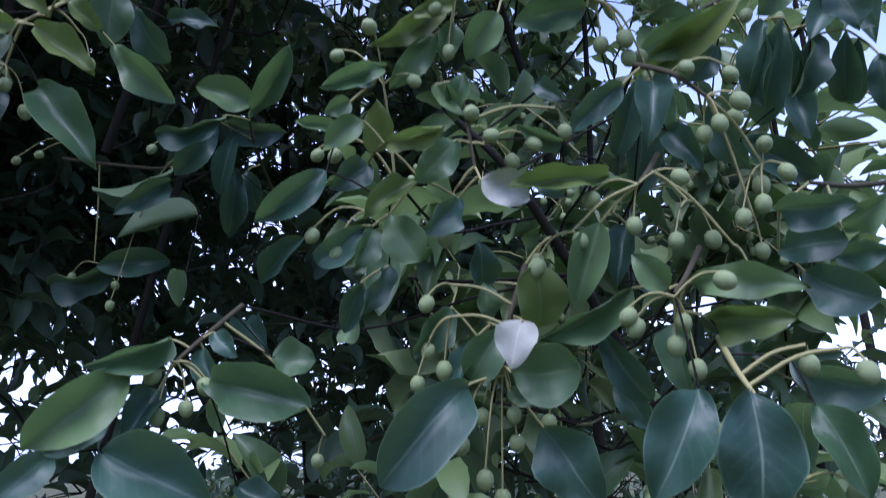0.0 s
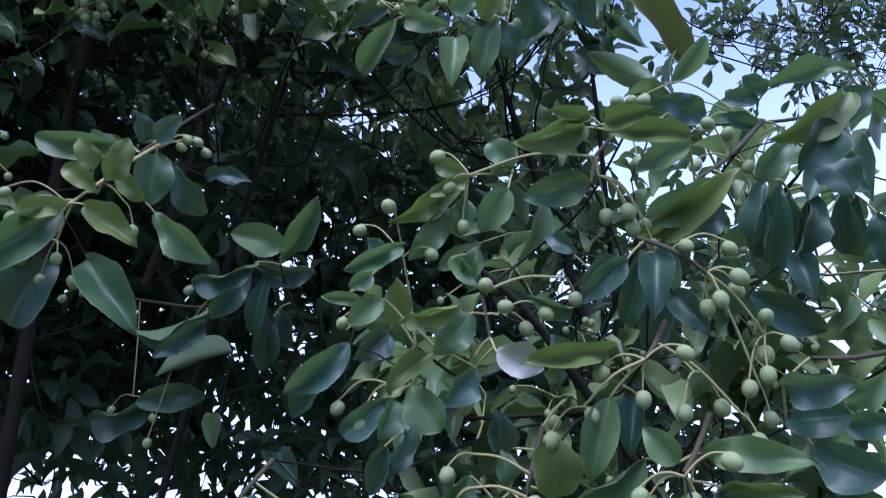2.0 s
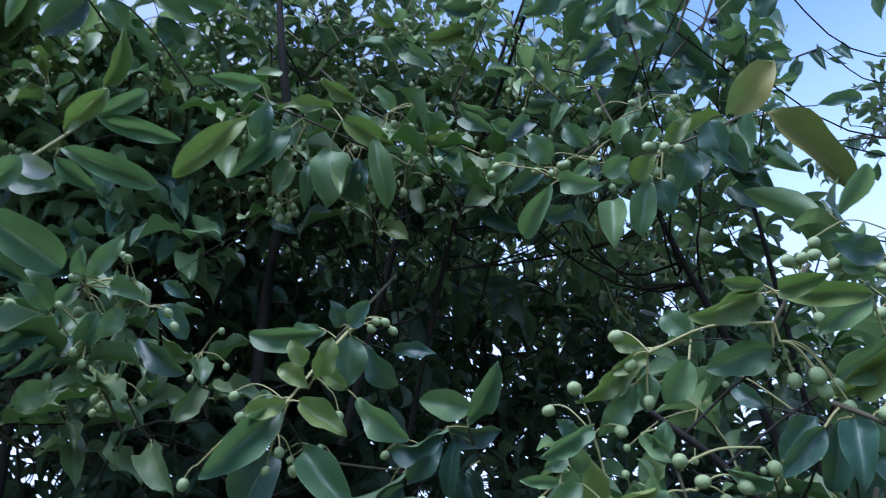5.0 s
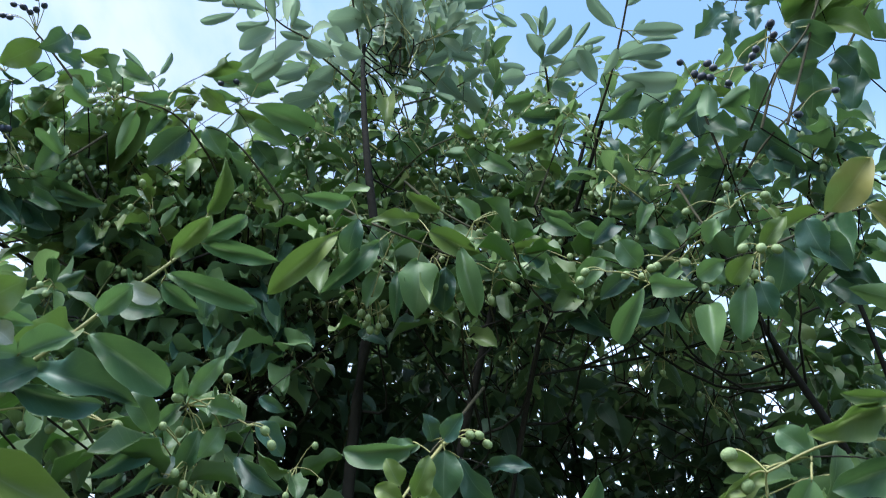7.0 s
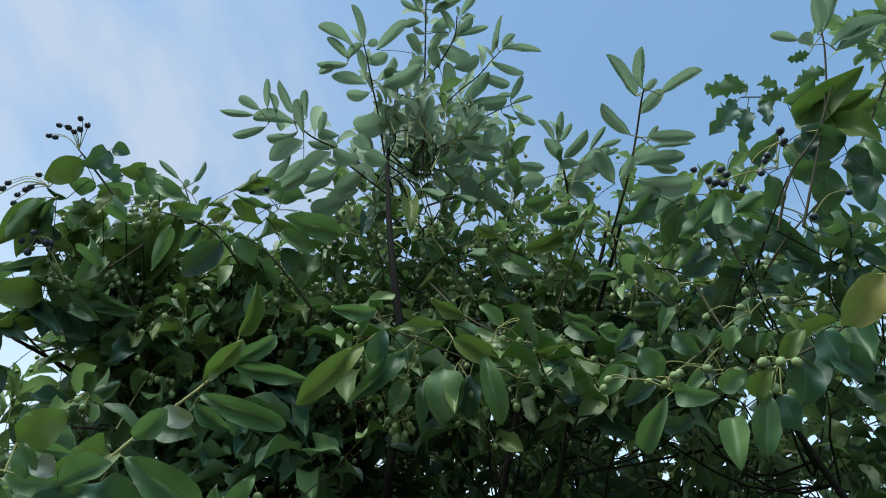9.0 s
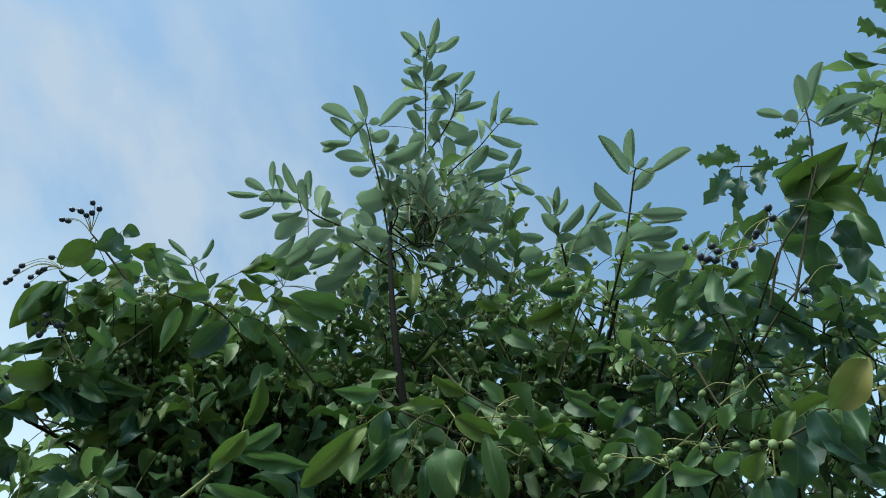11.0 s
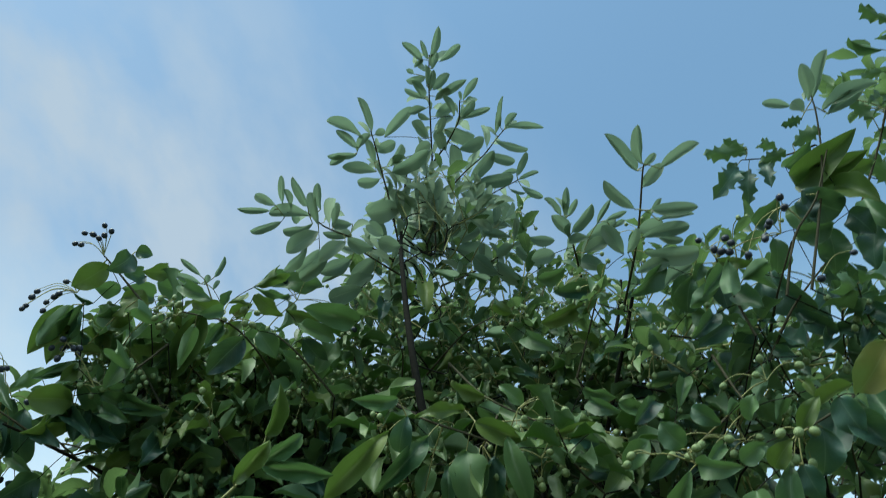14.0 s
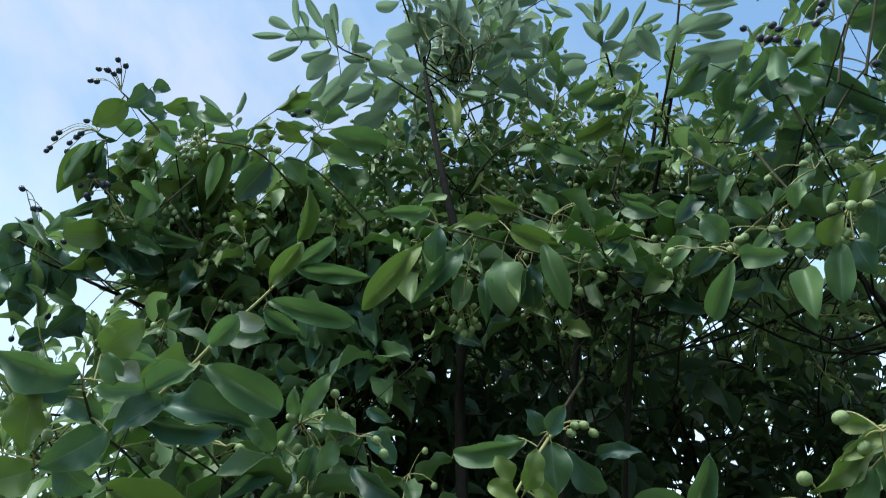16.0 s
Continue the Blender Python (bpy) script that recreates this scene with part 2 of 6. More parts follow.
def blade(rows, cols, kind, fold, arch, wave, side_bend=0.0, seed=0):
    """A leaf of length 1 along y and width 1 along x, upper side to +z: folded along its midrib, arched, wavy and a little twisted."""
    rng = np.random.default_rng(seed)
    s = 0.5 - 0.5 * np.cos(np.pi * np.linspace(0, 1, rows + 1)) if rows > 4 else np.linspace(0, 1, rows + 1)
    if kind == "broad":
        half = s ** 0.66 * (1 - s) ** 0.82
    elif kind == "narrow":
        half = s ** 0.75 * (1 - s) ** 0.85
    elif kind == "spoon":
        half = s ** 0.95 * (1 - s) ** 0.55
    elif kind == "oblong":
        half = s ** 0.72 * (1 - s) ** 0.42
    else:
        half = s ** 0.6 * (1 - s) ** 0.6 * (0.72 + 0.28 * np.cos(s * 2 * np.pi * 4.5 + 0.4))
    half = half / half.max() * 0.5
    half[0] = half[-1] = 0.008
    u = np.linspace(-1, 1, cols + 1)
    uu, ss = np.meshgrid(u, s)
    hh = half[:, None]
    ragged = 1 + 0.014 * np.sin(ss * 23 + rng.uniform(0, 6)) * np.sign(uu) + 0.05 * np.sin(ss * 6 + rng.uniform(0, 6)) * np.sign(uu)
    x = uu * hh * ragged
    z = np.abs(uu) ** 1.3 * hh * fold + wave * np.sin(ss * 12 + rng.uniform(0, 6)) * uu * np.abs(uu)
    z = z + wave * 0.35 * np.sin(ss * 7 + uu * 2.5 + rng.uniform(0, 6)) * (1 - ss) * ss * 4
    turn = rng.uniform(-0.5, 0.5) * (ss - 0.4)
    x, z = x * np.cos(turn) - z * np.sin(turn), x * np.sin(turn) + z * np.cos(turn)
    x = x + side_bend * np.sin(np.pi * ss)
    z = z + arch * 4 * ss * (1 - ss) - 0.15 * rng.random() * ss ** 4
    v = np.stack([x, ss, z], -1).reshape(-1, 3)
    uv = np.stack([(uu + 1) / 2, ss], -1).reshape(-1, 2)
    i, j = np.meshgrid(np.arange(rows), np.arange(cols), indexing="ij")
    c = cols + 1
    f = np.stack([i * c + j, i * c + j + 1, (i + 1) * c + j + 1, (i + 1) * c + j], -1).reshape(-1, 4)
    return v, f, uv


def leaf_mesh(name, kind, fold, arch, wave, upper, under, side_bend=0.0, seed=0, rows=14):
    """A leaf with two skins, the upper one over the paler under side, closed along a crisp rim."""
    v, f, uv = blade(rows, 6, kind, fold, arch, wave, side_bend, seed)
    top = v + (0, 0, 0.005)
    geo = Geo()
    geo.add(top, f, uv, 0)
    geo.add(v, f[:, [0, 3, 2, 1]], uv, 1)
    c, n = 7, (rows + 1)
    for edge in (np.arange(n) * c, np.arange(n)[::-1] * c + 6):
        strip = np.concatenate([v[edge], top[edge]])
        geo.add(strip, [(k, k + 1, k + 1 + n, k + n) for k in range(n - 1)], m=1)
    return geo.mesh(name, [upper, under])


def leaf_set(upper, under, shapes, seed, rows=14):
    return [leaf_mesh("leaf", k, fold, arch, wave, upper, under, bend, seed + i, rows) for i, (k, fold, arch, wave, bend) in enumerate(shapes)]


OVAL = [("broad", 0.4, 0.07, 0.07, 0.03), ("broad", 0.46, 0.1, 0.08, -0.06), ("spoon", 0.35, 0.06, 0.07, 0.05), ("oblong", 0.42, 0.11, 0.05, 0.07), ("broad", 0.25, 0.04, 0.1, -0.04), ("oblong", 0.45, 0.09, 0.08, -0.06), ("broad", 0.45, -0.05, 0.08, 0.06),
        ("broad", 0.6, 0.05, 0.06, 0.02), ("narrow", 0.35, 0.12, 0.09, -0.05)]
SHOOTS = [("oblong", 0.35, 0.06, 0.02, 0.02), ("oblong", 0.5, 0.09, 0.03, -0.04), ("spoon", 0.4, 0.05, 0.02, 0.04), ("oblong", 0.25, 0.1, 0.02, 0.05), ("spoon", 0.3, 0.07, 0.03, -0.03)]
LOBED = [("lobed", 0.2, 0.05, 0.06, 0.03), ("lobed", 0.3, 0.09, 0.07, -0.04)]
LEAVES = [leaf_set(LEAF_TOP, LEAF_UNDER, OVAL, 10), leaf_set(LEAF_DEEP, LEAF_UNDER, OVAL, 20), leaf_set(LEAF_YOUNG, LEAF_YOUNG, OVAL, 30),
          leaf_set(LEAF_DEEP, LEAF_UNDER, LOBED, 40, rows=18), leaf_set(LEAF_BLEACHED, LEAF_BLEACHED, OVAL, 50), leaf_set(LEAF_GOLD, LEAF_GOLD, OVAL, 60),
          leaf_set(LEAF_SHOOT, LEAF_SHOOT_UNDER, SHOOTS, 70), leaf_set(LEAF_OLIVE, LEAF_TOP, OVAL, 80)]


def fruit_mesh(skin):
    """A slightly long, blunt drupe with a shallow pit where its stalk enters, 1 across."""
    rings, sides = 8, 12
    geo = Geo()
    v, f = [], []
    for r in range(rings + 1):
        a = np.pi * r / rings
        for k in range(sides):
            b = 2 * np.pi * k / sides
            pit = 0.07 * math.exp(-(a / 0.35) ** 2)
            v.append((0.5 * math.sin(a) * math.cos(b), 0.5 * math.sin(a) * math.sin(b), 0.6 * math.cos(a) - pit))
    for r in range(rings):
        for k in range(sides):
            q = (k + 1) % sides
            f.append((r * sides + k, (r + 1) * sides + k, (r + 1) * sides + q, r * sides + q))
    geo.add(v, f)
    return geo.mesh("fruit", [skin])


FRUITS = {"green": fruit_mesh(FRUIT), "dark": fruit_mesh(RIPE)}
shapes = random.Random(7)


def part(name, mesh, parent, m, label="", kind=""):
    ob = new(name, mesh)
    ob.parent, ob.matrix_basis = parent, m
    return tagged(ob, label=label, kind=kind)


class Tree:
    """A tree: an Empty at its foot, a trunk and limbs, to which sprigs are tied."""

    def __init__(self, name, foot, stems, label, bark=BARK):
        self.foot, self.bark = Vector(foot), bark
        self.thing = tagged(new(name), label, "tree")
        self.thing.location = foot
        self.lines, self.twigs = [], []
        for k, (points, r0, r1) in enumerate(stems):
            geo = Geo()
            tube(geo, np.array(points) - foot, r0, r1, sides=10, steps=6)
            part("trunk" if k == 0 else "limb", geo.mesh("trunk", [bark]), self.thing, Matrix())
            self.lines.append(smooth_line(points, 8))

    def tie(self, end, r):
        """A branch from the nearest stem, which it leaves a little lower down, to the point."""
        end = np.array(end, float)
        best, at = 9.0, None
        for line in self.lines:
            d = np.linalg.norm(line - end, axis=1) + 0.9 * np.clip(line[:, 2] - end[2] + 0.05, 0, 9)
            if d.min() < best:
                best, at = d.min(), line[d.argmin()]
        gap = end - at
        sag = np.array((0, 0.14, -0.02)) * min(1.0, np.linalg.norm(gap) * 2)
        geo = Geo()
        tube(geo, np.array([at, at + gap * 0.35 + sag + (0, 0, 0.06 * np.linalg.norm(gap)), at + gap * 0.72 + sag, end]) - self.foot, r * 1.0, r * 0.7, sides=6, steps=4)
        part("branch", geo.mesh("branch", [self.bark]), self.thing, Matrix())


GREEN, DEEP, YOUNG, LOBE, PALE, GOLD, SHOOT, OLIVE = range(8)


class Sprig:
    """A leafy twig that ends at node, all of it in millimetres from there: the stem's points; leaves by base, tip, width,
    twist in degrees and tint; bunches of fruit by the point where their stalks fork. It grows on its tree when done."""

    def __init__(self, tree, node, stem, fresh=False):
        self.tree, self.node, self.stem, self.fresh = tree, node, stem, fresh
        self.leaves, self.bunches = [], []

    def leaf(self, base, tip, width, twist, tint):
        self.leaves.append((*base, *tip, width, twist, tint))

    def bunch(self, skin, fork, *fruits):
        self.bunches.append((skin, fork, fruits))

    def grow(self):
        grow_sprig(self.tree, self.node, self.stem, self.leaves, self.bunches, self.fresh)


def grow_sprig(tree, node, stem, leaves, bunches, fresh, wood=TWIG):
    """Turns a sprig into a twig with its leaves and fruits as parts, and ties it to the tree."""
    node = np.array(node)
    stem = np.array(stem) / 1000
    geo = Geo()
    tube(geo, stem, 0.0024, 0.0013, sides=6, steps=4, m=0 if fresh else 1)
    line = smooth_line(stem, 10)
    petioles, fruits = [], []
    joints = line
    reach = lambda q: np.linalg.norm(line - np.array(q[:3]) / 1000, axis=1).min()
    for bx, by, bz, tx, ty, tz, w, twist, tint in sorted(leaves, key=reach):
        b, t = np.array((bx, by, bz)) / 1000, np.array((tx, ty, tz)) / 1000
        near = joints[np.linalg.norm(joints - b, axis=1).argmin()]
        d = b - near
        joints = np.vstack([joints, near + d * 0.4, near + d * 0.7, b])
        if np.linalg.norm(d) > 0.002:
            old = np.linalg.norm(d) > 0.035
            tube(geo, [near, near + d * 0.5 + (0, 0, 0.05 * np.linalg.norm(d)), b, b + (t - b) * 0.06], 0.0007 if old else 0.0011, 0.0008, sides=5, steps=3, m=2 if old else 0)
        petioles.append((b, t, w / 1000, twist, tint))
    for skin, fork, ends in bunches:
        fork = np.array(fork) / 1000
        near = line[np.linalg.norm(line - fork, axis=1).argmin()]
        d = fork - near
        if np.linalg.norm(d) > 0.002:
            tube(geo, [near, near + d * 0.5 + (0, 0, 0.1 * np.linalg.norm(d)), fork], 0.0013, 0.001, sides=5, steps=4)
        for e in ends:
            e = np.array(e) / 1000
            d = e - fork
            far = np.linalg.norm(d)
            knee = fork + d * 0.62 + (0, 0, 0.28 * far)
            tube(geo, [fork, fork + d * 0.3 + (0, 0, 0.2 * far), knee, e + (0, 0, 0.005)], 0.0009, 0.0007, sides=5, steps=4)
            fruits.append((skin, e, knee))
    twig = part("twig", geo.mesh("twig", [wood, TWIG_OLD, BARK]), tree.thing, Matrix.Translation(Vector(node) - tree.foot))
    for b, t, w, twist, tint in petioles:
        y = Vector(t - b)
        size = y.length
        y.normalize()
        z = (Vector((0, 0, 1)) - y * y.z).normalized()
        z = Matrix.Rotation(radians(twist), 3, y) @ z
        x = y.cross(z)
        m = Matrix((x * w, y * size, z * size)).transposed().to_4x4()
        m.translation = Vector(b)
        part("leaf", shapes.choice(LEAVES[tint]), twig, m)
    for skin, e, knee in fruits:
        up = Vector(knee - e).normalized()
        m = Matrix.Translation(Vector(e)) @ up.to_track_quat("Z", "Y").to_matrix().to_4x4() @ Matrix.Diagonal((*[0.0108 * shapes.uniform(0.9, 1.12)] * 3, 1))
        part("fruit", FRUITS[skin], twig, m)
    tree.twigs.append(node + line)
    tree.tie(node + stem[0], 0.0018)


BLADES = [blade(7, 2, "broad", 0.35, 0.08, 0.0), blade(7, 2, "narrow", 0.45, 0.13, 0.0, 0.05), blade(7, 2, "spoon", 0.25, 0.05, 0.02, -0.03), blade(7, 2, "broad", 0.15, 0.12, 0.03, 0.04)]
SHOOT_BLADES = [blade(7, 2, "oblong", 0.4, 0.06, 0.0), blade(7, 2, "spoon", 0.35, 0.08, 0.0, 0.04), blade(7, 2, "oblong", 0.3, 0.1, 0.02, -0.04)]
TUFT_BLADES = [blade(9, 4, k, fold, arch, wave, bend, 90 + i) for i, (k, fold, arch, wave, bend) in enumerate(OVAL)]


def crown(tree, centre, radii, sprigs, size, seed, lean=(0, 0, 0.4), per=8, fruit=0.0, leaf=LEAF_CROWN, shell=0.0, name="foliage", spread=0.22, droop=0.22):
    """The tree's foliage within an ellipsoid: many short twigs, each with alternate leaves and a tuft at its end."""
    rng = np.random.default_rng(seed)
    geo = Geo()
    centre, radii = np.array(centre, float), np.array(radii, float)
    starts = []
    for _ in range(sprigs):
        d = rng.normal(size=3)
        d /= np.linalg.norm(d)
        start = d * (shell + (1 - shell) * rng.random() ** (1 / 2.2))
        out = start * 0.8 + rng.normal(size=3) * 0.55 + lean
        out /= np.linalg.norm(out)
        start = centre + start * radii - np.array(tree.foot)
        starts.append(start)
        length = spread * rng.uniform(0.55, 1.2)
        bend = rng.normal(size=3) * 0.12 * length
        stem = np.array([start, start + out * length * 0.5 + bend, start + out * length])
        tube(geo, stem, 0.0022, 0.0011, sides=3, steps=2, m=1)
        line = smooth_line(stem, 8)
        turn = rng.uniform(0, 6.28)
        side = np.cross(out, (0.1, 0.2, 1))
        side /= np.linalg.norm(side)
        other = np.cross(out, side)
        for k in range(per):
            s = 0.25 + 0.75 * (k + 1) / per
            b = line[min(len(line) - 1, int(s * len(line)))]
            turn += 2.4 + rng.normal() * 0.3
            open_ = rng.uniform(0.7, 1.25) * (1.15 - 0.55 * s)
            y = out * math.cos(open_) + (side * math.cos(turn) + other * math.sin(turn)) * math.sin(open_)
            y = y + (0, 0, -droop) + rng.normal(size=3) * 0.18
            y /= np.linalg.norm(y)
            ref = np.array((0, 0, 1.0)) + rng.normal(size=3) * 0.45
            z = ref - y * (ref @ y)
            z /= np.linalg.norm(z)
            x = np.cross(y, z)
            long = size * rng.uniform(0.6, 1.15)
            wide = long * rng.uniform(0.33, 0.47)
            v, f, uv = BLADES[rng.integers(4)]
            geo.add(b + y * long * 0.12 + v[:, :1] * x * wide + v[:, 1:2] * y * long + v[:, 2:] * z * long, f, uv, 0)
        if rng.random() < fruit:
            tip = line[-2]
            for _ in range(rng.integers(3, 7)):
                e = tip + rng.normal(size=3) * 0.028 + (0, 0, -0.015)
                tube(geo, [tip, (tip + e) / 2 + (0, 0, 0.012), e], 0.001, 0.0009, sides=3, steps=2, m=1)
                geo.add(PEA[0] * 0.0098 + e, PEA[1], m=2)
    wood = np.vstack(tree.lines) - np.array(tree.foot)
    for start in sorted(starts, key=lambda q: np.linalg.norm(wood - q, axis=1).min()):
        away = np.linalg.norm(wood - start, axis=1) + 0.8 * np.clip(wood[:, 2] - start[2] + 0.02, 0, 9)
        at = wood[away.argmin()]
        gap = start - at
        far = np.linalg.norm(gap)
        middle = at + gap * 0.55 + (0, 0, 0.12 * far) + rng.normal(size=3) * 0.06 * far
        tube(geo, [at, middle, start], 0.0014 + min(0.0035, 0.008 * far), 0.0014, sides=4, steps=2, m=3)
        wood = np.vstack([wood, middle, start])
    part(name, geo.mesh("foliage", [leaf, TWIG_OLD if leaf is LEAF_FAR_AND_SHADE else TWIG, FRUIT, tree.bark]), tree.thing, Matrix(), kind="stuff")


def tuft(rng, stem, axis, leaves, size, fruits):
    """The end of a twig: leaves set in a spiral below its tip, spread to the light and hanging, and a bunch of fruit.
    Gives the leaves as base, tip direction, face direction, length and width, and the fruits as fork and ends."""
    line = smooth_line(stem, 8)
    side = np.cross(axis, (0.15, 0.1, 1.0))
    side /= np.linalg.norm(side)
    other = np.cross(axis, side)
    turn, blades = rng.uniform(0, 6.28), []
    for k in range(leaves):
        s = 0.35 + 0.65 * (k + 1) / leaves
        base = line[min(len(line) - 1, int(s * len(line)))]
        turn += 2.4 + rng.normal() * 0.35
        wide = rng.uniform(0.85, 1.5) * (1.2 - 0.45 * s)
        y = axis * math.cos(wide) + (side * math.cos(turn) + other * math.sin(turn)) * math.sin(wide)
        y = y + (0, 0, -rng.uniform(0.15, 0.65)) + rng.normal(size=3) * 0.15
        y /= np.linalg.norm(y)
        face = axis * 0.75 + np.array((0, 0, 0.65)) + rng.normal(size=3) * 0.38
        face -= y * (face @ y)
        face /= np.linalg.norm(face)
        long = size * rng.uniform(0.55, 1.15)
        blades.append((base, base + y * long * 0.16, y, face, long, long * rng.uniform(0.36, 0.5)))
    bunches = []
    for _ in range(fruits):
        fork = line[-1 - rng.integers(0, 4)] + axis * rng.uniform(0.01, 0.025) + rng.normal(size=3) * 0.008
        bunches.append((fork, [fork + rng.normal(size=3) * 0.02 + axis * rng.uniform(0, 0.015) + (0, 0, -rng.uniform(0.005, 0.03)) for _ in range(rng.integers(3, 7))]))
    return blades, bunches


def curtain(tree, corners, across, up, size, seed, thick=0.07, leaves=8, fruit=0.6, tints=(), gaps=0.0, out=(0, -0.75, 0.3), leaf=LEAF_TUFT, under=LEAF_TUFT_UNDER):
    """The leafy skin of a crown between four corners (low left, low right, high left, high right): boughs that rise behind it
    and carry tufts of leaves and fruit. With tints each tuft is a twig with its leaves and fruits as parts, else all is one mesh."""
    rng = np.random.default_rng(seed)
    ll, lr, hl, hr = (np.array(c) for c in corners)
    wood = np.vstack(tree.lines)
    foot = np.array(tree.foot)
    boughs, mass = Geo(), Geo()
    for i in range(across):
        spots = []
        for j in range(up):
            u = (i + 0.5 * (j % 2) + rng.uniform(0.05, 0.45)) / across
            v = (j + rng.uniform(0.15, 0.85)) / up
            if rng.random() >= gaps:
                spots.append((ll * (1 - u) + lr * u) * (1 - v) + (hl * (1 - u) + hr * u) * v + rng.normal(size=3) * (0.3, 1, 0.3) * thick)
        if not spots:
            continue
        behind = [q + (rng.normal() * 0.02, 0.11, -0.05) for q in spots]
        low = behind[0]
        away = np.linalg.norm(wood - low, axis=1) + 0.9 * np.clip(wood[:, 2] - low[2] + 0.1, 0, 9)
        root = wood[away.argmin()]
        path = [root, root * 0.5 + low * 0.5 + (0, 0.08, -0.02)] + behind
        tube(boughs, np.array(path) - foot, 0.0026, 0.0012, sides=6, steps=3)
        for q, b in zip(spots, behind):
            axis = np.array(out) + rng.normal(size=3) * (0.4, 0.25, 0.35)
            axis /= np.linalg.norm(axis)
            stem = np.array([b, (b + q) / 2 + rng.normal(size=3) * 0.01, q])
            blades, bunches = tuft(rng, stem, axis, leaves + rng.integers(-2, 3), size, int(rng.random() < fruit) + int(rng.random() < fruit * 0.6))
            geo, origin = (Geo(), q) if tints else (mass, foot)
            stalk = (0, 1) if tints else (2, 3)
            tube(geo, stem - origin, 0.0019, 0.0012, sides=5, steps=3, m=stalk[1])
            for base, start, y, face, long, wide in blades:
                tube(geo, np.array([base, (base + start) / 2 + (0, 0, 0.002), start + y * 0.004]) - origin, 0.0011, 0.0008, sides=4, steps=2, m=stalk[0])
            for fork, ends in bunches:
                tube(geo, np.array([stem[-1], fork]) - origin, 0.0012, 0.001, sides=4, steps=2, m=stalk[0])
                for e in ends:
                    tube(geo, np.array([fork, fork * 0.45 + e * 0.55 + (0, 0, 0.008), e + (0, 0, 0.004)]) - origin, 0.0009, 0.0007, sides=4, steps=2, m=stalk[0])
            if tints:
                twig = part("twig", geo.mesh("twig", [TWIG, TWIG_OLD]), tree.thing, Matrix.Translation(Vector(q) - tree.foot))
            for base, start, y, face, long, wide in blades:
                x = np.cross(y, face)
                if tints:
                    m = Matrix((Vector(x) * wide, Vector(y) * long, Vector(face) * long)).transposed().to_4x4()
                    m.translation = Vector(start - q)
                    part("leaf", shapes.choice(LEAVES[shapes.choice(tints)]), twig, m)
                else:
                    v, f, uv = TUFT_BLADES[rng.integers(len(TUFT_BLADES))]
                    w = start - foot + v[:, :1] * x * wide + v[:, 1:2] * y * long + v[:, 2:] * face * long
                    mass.add(w, f, uv, 0)
                    mass.add(w - face * 0.0004, f[:, [0, 3, 2, 1]], uv, 1)
            for fork, ends in bunches:
                for e in ends:
                    if tints:
                        part("fruit", FRUITS["green"], twig, Matrix.Translation(Vector(e - q)) @ Matrix.Diagonal((*[0.0108 * shapes.uniform(0.85, 1.12)] * 3, 1)))
                    else:
                        mass.add(PEA[0] * 0.0098 + e - foot, PEA[1], m=4)
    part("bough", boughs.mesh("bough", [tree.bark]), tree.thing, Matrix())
    if mass.n:
        part("foliage", mass.mesh("foliage", [leaf, under, TWIG, TWIG_OLD, FRUIT]), tree.thing, Matrix(), kind="stuff")


def dress(tree, low, step, size, seed):
    """Small upright leaves set alternately along those of the tree's twigs that reach above a height."""
    rng = np.random.default_rng(seed)
    geo = Geo()
    for twig in tree.twigs:
        if twig[:, 2].max() < low:
            continue
        far = np.concatenate([[0], np.cumsum(np.linalg.norm(np.diff(twig, axis=0), axis=1))])
        turn = rng.uniform(0, 6.28)
        for q in np.arange(0.03, far[-1], step):
            at = np.array([np.interp(q, far, twig[:, k]) for k in range(3)]) - np.array(tree.foot)
            turn += 2.4 + rng.normal() * 0.3
            y = np.array((math.cos(turn), math.sin(turn), rng.uniform(0.2, 1.3)))
            y /= np.linalg.norm(y)
            z = np.array((0, 0, 1.0)) + rng.normal(size=3) * 0.3
            z -= y * (z @ y)
            z /= np.linalg.norm(z)
            x = np.cross(y, z)
            long = size * rng.uniform(0.6, 1.15)
            v, f, uv = SHOOT_BLADES[rng.integers(3)]
            tube(geo, [at, at + y * long * 0.1, at + y * long * 0.2], 0.0009, 0.0008, sides=3, steps=1, m=1)
            geo.add(at + y * long * 0.18 + v[:, :1] * x * long * rng.uniform(0.31, 0.42) + v[:, 1:2] * y * long + v[:, 2:] * z * long, f, uv, 0)
    part("foliage", geo.mesh("foliage", [LEAF_SHOOT_CROWN, TWIG]), tree.thing, Matrix(), kind="stuff")


def pea(rings=5, sides=7):
    v = [(0.5 * math.sin(np.pi * r / rings) * math.cos(2 * np.pi * k / sides), 0.5 * math.sin(np.pi * r / rings) * math.sin(2 * np.pi * k / sides), 0.55 * math.cos(np.pi * r / rings)) for r in range(rings + 1) for k in range(sides)]
    f = [(r * sides + k, (r + 1) * sides + k, (r + 1) * sides + (k + 1) % sides, r * sides + (k + 1) % sides) for r in range(rings) for k in range(sides)]
    return np.array(v), np.array(f)


PEA = pea()

